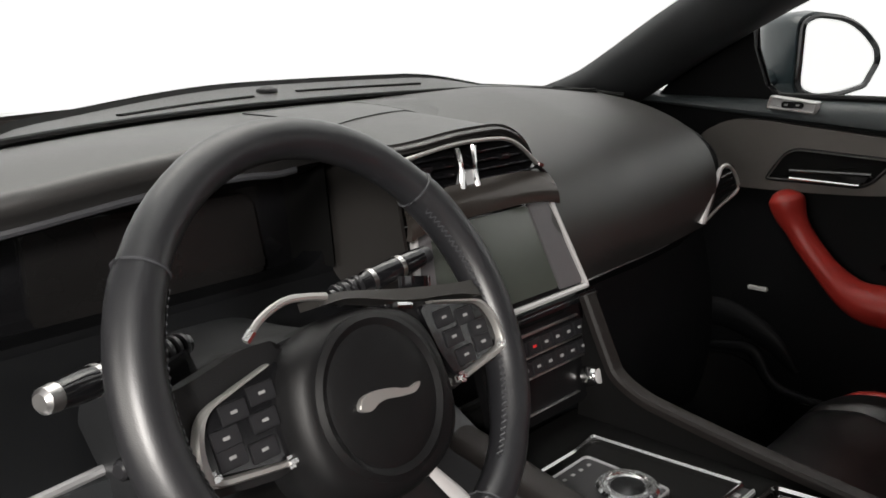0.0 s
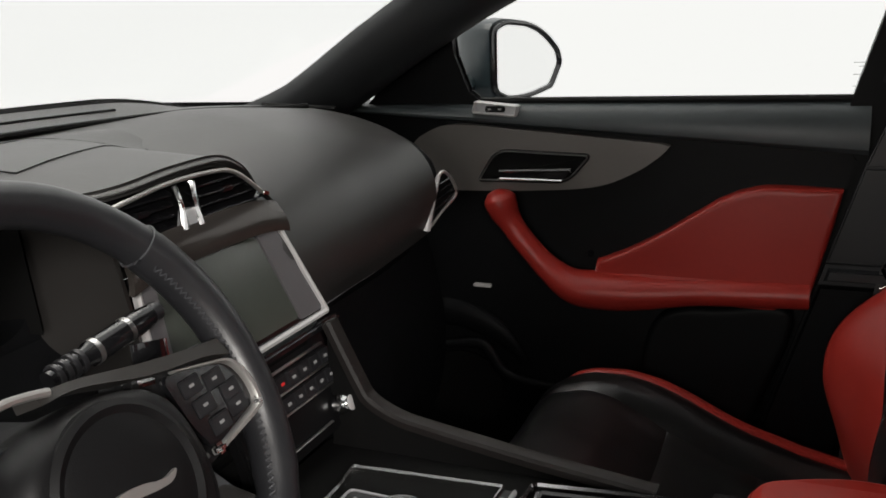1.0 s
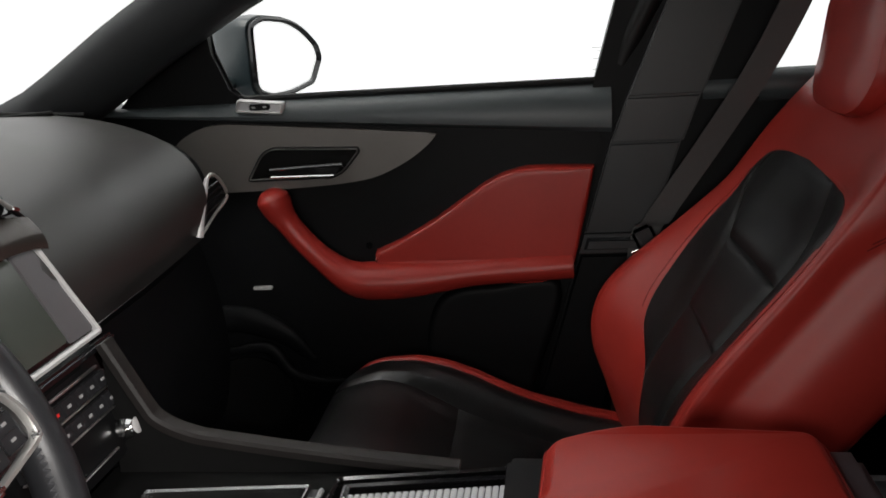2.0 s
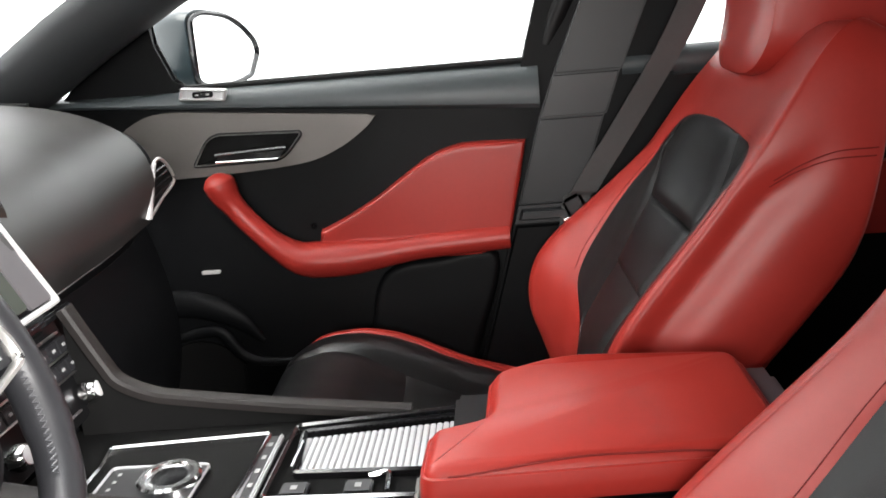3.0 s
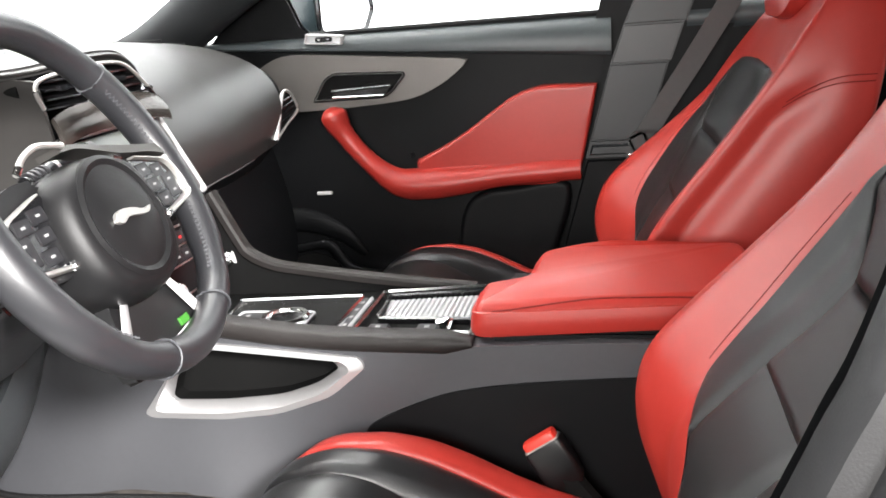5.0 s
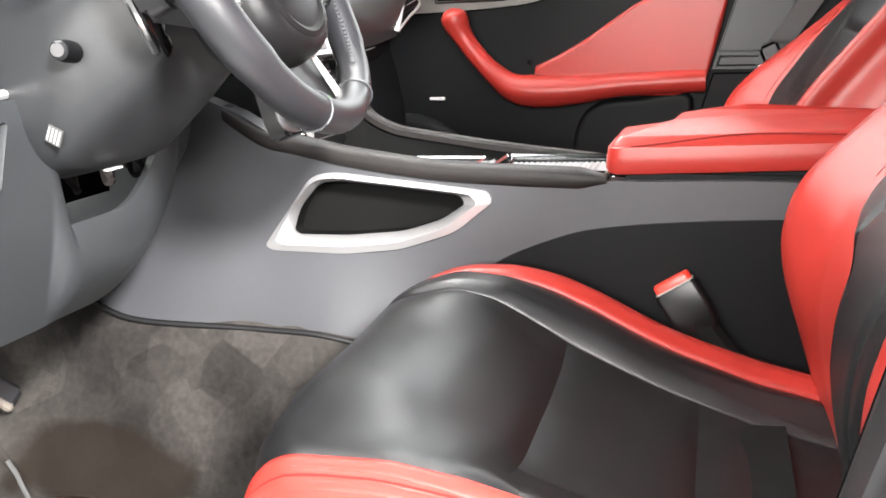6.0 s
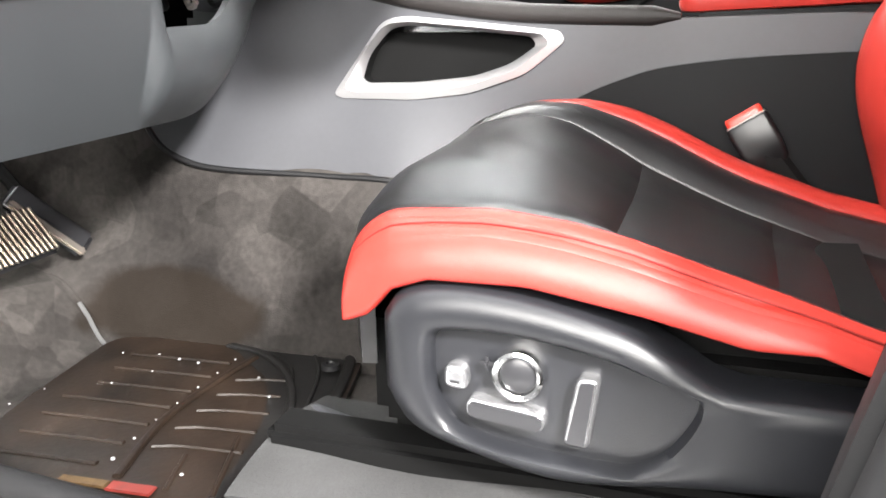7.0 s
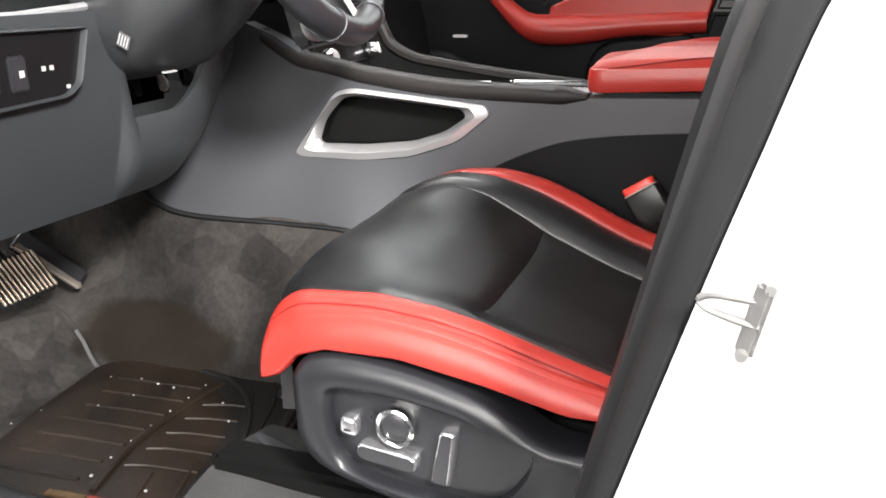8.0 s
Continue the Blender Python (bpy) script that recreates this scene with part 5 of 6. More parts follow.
def armrest():
    a = thing("armrest", "red leather split console armrest", "armrest", at=(0, -0.6, 0.86))

    out = rounded([(-0.115, -0.418), (-0.027, -0.424), (-0.019, -0.482), (0.098, -0.486), (0.116, -0.56), (0.118, -0.78), (-0.115, -0.78)], [0.026, 0.020, 0.007, 0.026, 0.05, 0.03, 0.03], 6)
    bm = loft([[Vector((*q, z)) for q in scaled(out, k)] for z, k in ((0.856, 0.008), (0.858, 0.003), (0.864, 0.0), (0.880, 0.0010), (0.894, 0.0028), (0.8955, 0.0046), (0.8950, 0.0058), (0.8990, 0.0078), (0.9032, 0.0115), (0.9056, 0.0150), (0.9066, 0.0185))])
    def rise(c):
        top = smooth(0.87, 0.90, c.z)
        return Vector((c.x, c.y, c.z + top * (0.019 * smooth(-0.42, -0.60, c.y) - 0.010 * smooth(-0.66, -0.80, c.y)) + 0.014 * smooth(-0.45, -0.75, c.y) * (1 - top) - 0.006 * top * smooth(0.02, 0.11, abs(c.x))))
    for v in bm.verts:
        v.co = rise(v.co)
    part("lid", bm, RED, a, "red leather lid")
    edge = [rise(Vector((-0.1098, y, 0.8953))) for y in np.linspace(-0.45, -0.76, 24)]
    part("lid_seam", tube(edge, 0.0011, 6), SEAMRED, a, "dark stitched edge seam")
    part("hinge_cover", rbox((0.03, -0.79, 0.876), (0.16, 0.05, 0.03), 0.012), GREY, a, "grey hinge cover")
    part("skirt", rbox((0.01, -0.62, 0.855), (0.235, 0.35, 0.02), 0.006), PLASTIC, a, "dark plastic base")
    return a


armrest()


# ---- seats ----
def table(rows, x):
    for (a, p), (b, q) in zip(rows, rows[1:]):
        if a >= x >= b or a <= x <= b:
            return p + (q - p) * (x - a) / (b - a)
    return rows[0][1] if abs(x - rows[0][0]) < abs(x - rows[-1][0]) else rows[-1][1]


CREST = [(-0.10, 0.716), (-0.20, 0.724), (-0.25, 0.730), (-0.32, 0.734), (-0.38, 0.727), (-0.425, 0.717), (-0.48, 0.700), (-0.54, 0.682), (-0.60, 0.662), (-0.70, 0.64)]
HEM = [(-0.10, 0.620), (-0.205, 0.630), (-0.222, 0.637), (-0.242, 0.660), (-0.274, 0.671), (-0.352, 0.672), (-0.441, 0.657), (-0.515, 0.640), (-0.56, 0.641), (-0.60, 0.652), (-0.80, 0.62)]
DRIVER_BACK = [(-0.675, 0.600), (-0.650, 0.680), (-0.625, 0.760), (-0.622, 0.815), (-0.640, 0.868), (-0.690, 0.925), (-0.745, 0.980), (-0.805, 1.042), (-0.858, 1.110), (-0.895, 1.170), (-0.922, 1.216), (-0.945, 1.234), (-0.967, 1.237), (-0.985, 1.222)]
PASSENGER_BACK = [(-0.640, 0.600), (-0.612, 0.690), (-0.592, 0.755), (-0.596, 0.815), (-0.628, 0.880), (-0.690, 0.958), (-0.751, 1.035), (-0.790, 1.088), (-0.828, 1.141), (-0.865, 1.195), (-0.896, 1.237), (-0.922, 1.258), (-0.948, 1.262), (-0.968, 1.246)]

FAR_EDGE = [(0.0, 0.20), (0.20, 0.21), (0.27, 0.26), (0.30, 0.42), (0.335, 0.575), (0.38, 0.645), (0.46, 0.69), (0.55, 0.72), (0.63, 0.72), (0.67, 0.69), (0.693, 0.62), (0.709, 0.45), (0.718, 0.20), (0.722, 0.02)]
DRIVER_NEAR = [(0.0, 0.50), (0.30, 0.60), (0.50, 0.68), (0.60, 0.70), (0.66, 0.70), (0.695, 0.62), (0.72, 0.42), (0.735, 0.18), (0.742, 0.02)]
DRIVER_FAR = [(0.0, 0.02), (0.25, 0.02), (0.33, 0.06), (0.365, 0.34), (0.39, 0.56), (0.42, 0.63), (0.50, 0.675), (0.59, 0.725), (0.65, 0.725), (0.69, 0.69), (0.712, 0.60), (0.727, 0.42), (0.737, 0.18), (0.742, 0.02)]
NEAR_EDGE = [(0.0, 0.60), (0.20, 0.70), (0.35, 0.86), (0.50, 0.95), (0.63, 0.96), (0.67, 0.93), (0.695, 0.83), (0.710, 0.60), (0.718, 0.30), (0.722, 0.02)]


def seat(name, label, cx, outer, dy, dz, controls):
    s = thing(name, label, "car seat", "front seats", at=(cx, -0.45, 0.45))
    H = 0.212

    def cush(u, v):
        yf = -0.178 - 0.020 * smooth(0.72, 1.0, abs(u))
        r = 0.046
        if v < 0.18:
            y, drop = yf, r + 0.09 * (1 - v / 0.18)
        elif v < 0.35:
            a = (v - 0.18) / 0.17 * math.pi / 2
            y, drop = yf - r * (1 - math.cos(a)), r * (1 - math.sin(a))
        else:
            y, drop = yf - r - (v - 0.35) / 0.65 * 0.46, 0
        d = -0.006 + 0.056 * smooth(-0.26, -0.43, y)
        lift_in = 0.028 * smooth(-0.54, -0.33, y) * (0.55 + 0.45 * smooth(-0.20, -0.28, y))
        zc = table(CREST, y) + (lift_in - 0.007) * smooth(0.1, 0.9, u) - 0.012 * smooth(0.4, 0.9, -u)
        k = abs(u)
        if k <= 1:
            x, z = H * u, zc - d * (1 - smooth(0.42, 1.0, k)) - 0.002 * smooth(0.93, 1.0, k)
        else:
            a = min(1, (k - 1) / 0.5)
            x = math.copysign(H + 0.030 * math.sin(a * math.pi / 2), u)
            # two long folds that run together towards the back
            back_way = smooth(-0.22, -0.55, y)
            for f, d in ((0.13 + 0.16 * back_way, 0.0024), (0.27 + 0.09 * back_way, 0.0020), (0.42 + 0.05 * back_way, 0.0012)):
                q = (a - f) / 0.040
                x -= math.copysign(d * smooth(-0.21, -0.30, y) * math.exp(-q * q), u)
            z = zc - 0.002
        z -= drop
        if k > 1:
            zb = min(table(HEM, y), z - 0.02)
            z += (zb - z) * (0.35 * a * a + 0.65 * a ** 1.1)
        return Vector((cx + x, y + dy, z + dz))

    curve_back = curve([(0, *q) for q in (DRIVER_BACK if controls else PASSENGER_BACK)], 6)

    def back(u, v):
        i = min(len(curve_back) - 1.001, max(0, v) * 66)
        j = int(i)
        c = curve_back[j].lerp(curve_back[j + 1], i - j)
        k = abs(u)
        W = 0.238 - 0.024 * smooth(0.68, 1.0, v) - 0.030 * smooth(0.92, 1.18, v) - 0.012 * smooth(0.25, 0.0, v)
        d = 0.030 * smooth(0.0, 0.25, v) * (1 - smooth(0.55, 0.80, v)) + 0.012 * (1 - 0.8 * smooth(0.6, 0.8, v))
        far = 0.0 if controls else smooth(0.3, 0.9, u) * (0.050 * smooth(0.62, 0.30, v) - 0.012 * smooth(0.70, 0.95, v))
        fix = Vector((0, 0.80, 0.60))
        if k <= 1:
            x, off = W * u, -d * (1 if controls else 1 - 0.75 * smooth(-0.35, 0.40, u) * smooth(0.35, 0.55, v)) * (1 - smooth(0.55, 0.97, k)) - 0.045 * smooth(-0.60, -1.0, u) * smooth(0.46, 0.18, v)
        else:
            a = min(1, (k - 1) / 0.5)
            x, off = math.copysign(W + 0.022 * math.sin(a * math.pi / 2), u), -0.165 * (1 - 0.44 * smooth(0.60, 0.95, v) - 0.36 * smooth(0.93, 1.17, v)) * a ** 1.2
            off -= 0.045 * smooth(-0.60, -1.0, u) * smooth(0.46, 0.18, v)
            dip = (a - 0.30 - 0.25 * smooth(0.62, 0.78, v)) / 0.16
            x -= math.copysign(0.010 * math.exp(-dip * dip) * smooth(0.20, 0.40, v) * smooth(0.80, 0.66, v), u)
        return Vector((cx + x, 0, 0)) + c + fix * (off + far)

    P = lambda n, S, a, b, v0, v1, m, lab="", **k: part(n, panel(S, a, b, v0, v1, **k), m, s, lab, 60)
    # cushion
    inner = 0.84 if controls else 0.92
    P("cushion_front", cush, 0.60, -0.97, 0.0, 0.60, BLACK, "black leather cushion front", nu=52, nv=64, edge=0.05, puff=0.003)
    P("cushion_insert", cush, 0.60, -0.60, 0.60, 0.80, INSERT, "black perforated leather insert", puff=0.005)
    P("cushion_insert", cush, 0.60, -0.60, 0.80, 1.17, INSERT, "black perforated leather insert", puff=0.005)
    for q in (-1, 1):
        a, b = (inner, 0.60) if q > 0 else (-0.60, -0.97)
        P("cushion_bolster", cush, a, b, 0.16 if q > 0 else 0.60, 1.17, BLACK, "black leather side bolster", nu=20, nv=72, puff=0.010 if q > 0 else 0.002, edge=0.5)
        a, b = (1.5, inner) if q > 0 else (-0.97, -1.5)
        P("cushion_side", cush, a, b, 0.19, 1.0, RED, "red leather cushion side", nu=44, nv=56, puff=0.005, edge=0.06)
        part("piping", tube([cush(q * 1.12, v) + Vector((q * 0.004, 0, 0.004)) for v in np.linspace(0.2, 1, 30)], 0.0009, 6), SEAMRED, s)
    # backrest: a middle strip of three pads between two side strips
    top = 0.742 if controls else 0.722
    far, near = ([(p.x, p.y) for p in curve([(v, u, 0) for v, u in L], 5)] for L in ((DRIVER_FAR, DRIVER_NEAR) if controls else (FAR_EDGE, NEAR_EDGE)))
    lim = lambda v, q: table(far if q > 0 else near, v)
    rise = (0.58, 0.71) if controls else (0.50, 0.64)
    mid = lambda v, q: min(0.92 * lim(v, q), 0.42 if q < 0 else 0.30 + 0.40 * smooth(*rise, v))
    pads = (0.0, 0.48, 0.60, top) if controls else (0.0, 0.42, 0.525, top)
    for v0, v1 in zip(pads, pads[1:]):
        P("back_insert", back, lambda v: -mid(v, -1), lambda v: mid(v, 1), v0, v1, INSERT, "black leather backrest insert", nu=16, nv=50, puff=0.006, edge=0.10, tuck=0.012)
    P("insert_side", back, lambda v: mid(v, 1), lambda v: lim(v, 1), 0.0, top, INSERT, "black leather insert side", nu=10, nv=110, puff=0.005, edge=0.3, tuck=0.010)
    P("insert_side", back, lambda v: -lim(v, -1), lambda v: -mid(v, -1), 0.0, top, INSERT, "black leather insert side", nu=10, nv=110, puff=0.005, edge=0.3, tuck=0.010)
    for q in (-1, 1):
        a, b = ((lambda v: lim(v, 1) if v < top else 0.0), 1.0) if q > 0 else (-1.0, (lambda v: -lim(v, -1) if v < top else 0.0))
        P("back_bolster", back, a, b, 0.0, top, RED, "red leather backrest bolster", nu=14, nv=110, puff=0.0008, edge=0.10)
        a, b = (1.0, 1.5) if q > 0 else (-1.5, -1.0)
        P("back_side", back, a, b, 0.0, 1.17, RED, "red leather backrest side", nu=26, nv=50, puff=0.005, edge=0.05)
        path = curve([(1.14, 0.665, 0), (1.20, 0.71, 0), (1.30, 0.755, 0), (1.46, 0.795, 0)], 6)
        for off in (0.0, 0.012):
            part("seam_line", tube([back(q * p.x, p.y + off) + Vector((q * 0.0050, 0, 0)) for p in path], 0.0009, 6), SEAMRED, s, "stitched shoulder seam")
    P("back_head", back, -1.0, 1.0, top, 1.17, RED, "red leather backrest head", nu=24, nv=24, puff=0.0008, edge=0.08)
    for q in (-1, 1):
        run = np.linspace(0.42, 0.66, 40) if controls else np.linspace(0.36, 0.64, 40)
        part("bolster_seam", tube([back(q * (lim(v, q) + 0.030), v) + Vector((0, 0.0008, 0.0006)) for v in run], 0.0006, 6), SEAMRED, s, "stitched bolster seam")
    # black shell behind
    part("back_shell", sheet(lambda u, v: back(-1.48, 1.12 * v).lerp(back(1.48, 1.12 * v), u) + Vector((0, 0.004 - 0.03 * math.sin(math.pi * u), 0)), 14, 16, 0.01), PLASTIC, s, "black plastic back shell")
    # headrest
    hc = Vector((cx, -0.968, 1.318)) if controls else Vector((cx, -0.925, 1.294))

    def hr(t, k):
        w, h = 0.122 * k, 0.100 * k
        return [hc + Vector((w * math.copysign(abs(math.cos(a)) ** 0.5, math.cos(a)), t - 0.25 * h * math.sin(a), h * math.copysign(abs(math.sin(a)) ** 0.6, math.sin(a)))) for a in np.linspace(0, 2 * math.pi, 32, endpoint=False)]
    part("headrest", loft([hr(0.060, 0.50), hr(0.058, 0.80), hr(0.051, 0.955), hr(0.038, 1.0), hr(-0.08, 0.985), hr(-0.125, 0.93), hr(-0.142, 0.6)]), RED, s, "red leather headrest")
    for q in (-1, 1):
        part("headrest_post", tube([hc + Vector((q * 0.055, 0.0, -0.05)), hc + Vector((q * 0.055, 0.015, -0.18))], 0.006, 10), CHROME, s, "chrome headrest post")
    # frame below
    part("seat_base", rbox((cx, -0.42 + dy, 0.555 + dz), (0.36, 0.46, 0.13), 0.02), DARK, s, "black seat base")
    for q in (-1, 1):
        part("seat_rail", rbox((cx + q * 0.18, -0.40 + dy, 0.45), (0.05, 0.62, 0.09), 0.008), DARK, s, "dark metal seat rail")
    if controls:
        side_panel(s, cx + outer * 0.232, outer)
    else:
        o = rounded([(-0.22, 0.65), (-0.60, 0.62), (-0.62, 0.50), (-0.25, 0.50)], 0.03)
        part("valance", prism([(y + dy, z + dz) for y, z in o], "x", cx - 0.245, cx - 0.225, 0.006), PLASTIC, s)
        part("valance", prism([(y + dy, z + dz) for y, z in o], "x", cx + 0.245, cx + 0.225, 0.006), PLASTIC, s)
    return s


def side_panel(s, x, o):
    """The plastic side cover with the seat switches."""
    out = curve([(-0.236, 0.640, 0), (-0.252, 0.660, 0), (-0.296, 0.668, 0), (-0.362, 0.662, 0), (-0.426, 0.646, 0), (-0.467, 0.626, 0), (-0.503, 0.606, 0), (-0.56, 0.602, 0), (-0.64, 0.606, 0)], 5) + curve([(-0.64, 0.535, 0), (-0.55, 0.528, 0), (-0.473, 0.524, 0), (-0.387, 0.514, 0), (-0.318, 0.526, 0), (-0.258, 0.545, 0), (-0.236, 0.575, 0)], 5)
    out = [(p.x, p.y) for p in out]
    rec = curve([(-0.282, 0.632, 0), (-0.274, 0.604, 0), (-0.279, 0.572, 0), (-0.296, 0.548, 0), (-0.341, 0.535, 0), (-0.409, 0.530, 0), (-0.442, 0.532, 0), (-0.471, 0.555, 0), (-0.487, 0.596, 0), (-0.448, 0.613, 0), (-0.406, 0.626, 0), (-0.341, 0.635, 0)], 5, True)
    rec = [(p.x, p.y) for p in rec]
    ctr = Vector((-0.37, 0.585))

    def polar(line, n=96):
        res = []
        L = [Vector(q) for q in line]
        for k in range(n):
            a = 2 * math.pi * k / n
            dr = Vector((math.cos(a), math.sin(a)))
            best = 0
            for i in range(len(L)):
                p, q = L[i] - ctr, L[(i + 1) % len(L)] - ctr
                e = q - p
                den = dr.x * e.y - dr.y * e.x
                if abs(den) < 1e-12:
                    continue
                t = (p.x * e.y - p.y * e.x) / den
                w = (p.x * dr.y - p.y * dr.x) / den
                if t > 0 and -1e-6 <= w <= 1 + 1e-6:
                    best = max(best, t)
            res.append(ctr + dr * best)
        return res
    A, B = polar(out), polar(rec)
    rings = [[Vector((x - o * 0.03, p.x, p.y)) for p in A], [Vector((x + o * 0.010, p.x, p.y)) for p in A]]
    for f, d in ((0.15, 0.018), (0.5, 0.022), (0.85, 0.022), (1.0, 0.018)):
        rings.append([Vector((x + o * d, *a.lerp(b, f))) for a, b in zip(A, B)])
    rings.append([Vector((x + o * 0.004, *(b * 0.97 + ctr * 0.03))) for b in B])
    part("side_cover", loft(rings, True, True), COVER, s, "dark grey plastic side cover with recess", 50)
    X = x + o * 0.004

    def stud(line, r, h):
        # a softly domed switch
        line = rounded(line, r, 6)
        return loft([[Vector((X + o * t, *q)) for q in scaled(line, k)] for t, k in ((0, 0), (h * 0.6, 0), (h * 0.82, 0.0010), (h * 0.95, 0.0028), (h, 0.0055))])
    m = Matrix.Translation((X, -0.348, 0.600)) @ Matrix.Rotation(radians(90 * o), 4, "Y")
    kn = part("lumbar_knob", lathe([(0.0215, 0), (0.0215, 0.008), (0.0205, 0.012), (0.018, 0.0135), (0.0158, 0.0125), (0.015, 0.009), (0.001, 0.009)], m, 32), CHROME, s, "round chrome-ringed lumbar switch")
    part("knob_face", lathe([(0.0147, 0.0095), (0.012, 0.0115), (0.001, 0.012)], m, 24), BUTTON, kn, "black face")
    part("knob_ear", rbox((X + o * 0.006, -0.322, 0.606), (0.010, 0.011, 0.012), 0.0045), BUTTON, kn)
    b = part("memory_switch", stud([(-0.286, 0.583), (-0.288, 0.604), (-0.306, 0.602), (-0.307, 0.581)], 0.008, 0.013), SWITCH, s, "small silver switch")
    part("switch_face", rbox((X + o * 0.0127, -0.297, 0.590), (0.002, 0.009, 0.004), 0.0008), BUTTON, b, "black face")
    b = part("cushion_switch", stud([(-0.305, 0.560), (-0.306, 0.578), (-0.371, 0.571), (-0.370, 0.554)], 0.008, 0.015), SWITCH, s, "long chrome-edged cushion switch")
    face = rounded([(-0.308, 0.5625), (-0.3085, 0.5755), (-0.3685, 0.569), (-0.3675, 0.5565)], 0.006, 5)
    part("switch_face", prism(face, "x", X + o * 0.0120, X + o * 0.0154, 0.0008), BUTTON, b, "black face")
    lev = rounded([(-0.384, 0.548), (-0.395, 0.606), (-0.411, 0.606), (-0.404, 0.546)], 0.006)
    b = part("back_switch", stud([(-0.383, 0.547), (-0.394, 0.606), (-0.412, 0.606), (-0.405, 0.545)], 0.007, 0.0138), SWITCH, s, "upright chrome-edged backrest switch")
    part("switch_face", prism(scaled(lev, 0.0028), "x", X + o * 0.013, X + o * 0.0152), BUTTON, b, "black face")


seat("driver_seat", "red and black leather driver seat with silver side switches", -0.387, -1, 0.0, 0.0, True)
seat("passenger_seat", "red and black leather passenger seat, reclined", 0.42, 1, 0.075, 0.010, False)


def buckle(x, y, z):
    b = thing("seat_belt_buckle", "black seat belt buckle with a red release button", "belt buckle", at=(x, y, z - 0.12))
    m = Matrix.Translation((x, y, z)) @ Matrix.Rotation(radians(-33), 4, "X") @ Matrix.Rotation(radians(6), 4, "Y")

    def t(bm):
        bm.transform(m)
        return bm
    def block(rows):
        return t(loft([[Vector((x, y, z)) for x, y in rounded([(-w, -h), (w, -h), (w, h), (-w, h)], min(w, 0.006), 3)] for w, h, z in rows]))
    part("casing", block(((0.008, 0.018, -0.066), (0.011, 0.023, -0.058), (0.0125, 0.0255, -0.040), (0.0125, 0.0260, -0.006), (0.0115, 0.0250, -0.003))), PIANO, b, "black plastic casing")
    part("slot_plate", block(((0.0110, 0.0240, -0.0035), (0.0110, 0.0240, -0.0010))), BEIGE, b, "pale slot edge")
    part("release", block(((0.0100, 0.0225, -0.001), (0.0100, 0.0225, 0.006), (0.0085, 0.0210, 0.0085))), BUCKLE, b, "red release button")
    part("stem", tube([m @ Vector((0, 0, -0.05)), m @ Vector((0.0, -0.01, -0.14)), m @ Vector((0, -0.02, -0.20))], 0.012, 8, flat=1.6), DARK, b, "black buckle stem")
    return b


buckle(-0.148, -0.507, 0.735)


def belt(s):
    """Belt from the pillar's upper guide down to the sill."""
    b = thing("seat_belt", "black seat belt hanging on the centre pillar", "seat belt", "seat belts", at=(s * 0.70, -0.75, 0.5))
    back = 0.0 if s > 0 else -0.085
    path = curve([(s * 0.655, -0.905 + back, 1.42), (s * 0.668, -0.828 + back, 1.25), (s * 0.680, -0.757 + back, 1.13), (s * 0.686, -0.702 + back, 1.045), (s * 0.690, -0.664 + back, 0.985), (s * 0.694, -0.640 + back, 0.93), (s * 0.70, -0.60 + back, 0.55)], 6)
    part("webbing", loft([[p + Vector((s * dx, w, 0)) for dx, w in ((-0.0015, -0.024), (-0.0015, 0.024), (0.0015, 0.024), (0.0015, -0.024))] for p in path]), WEB, b, "black woven webbing")
    part("tongue", rbox((s * 0.680, -0.645 + back, 0.955), (0.010, 0.036, 0.046), 0.005, Matrix.Rotation(radians(-25), 4, "X")), BUTTON, b, "black buckle tongue")
    part("tongue_plate", rbox((s * 0.674, -0.630 + back, 0.930), (0.004, 0.014, 0.018), 0.001, Matrix.Rotation(radians(-25), 4, "X")), CHROME, b, "bright metal tongue")
    part("upper_guide", rbox((s * 0.662, -0.905 + back, 1.43), (0.02, 0.06, 0.05), 0.008), PLASTIC, b)
    return b


belt(1)
belt(-1)


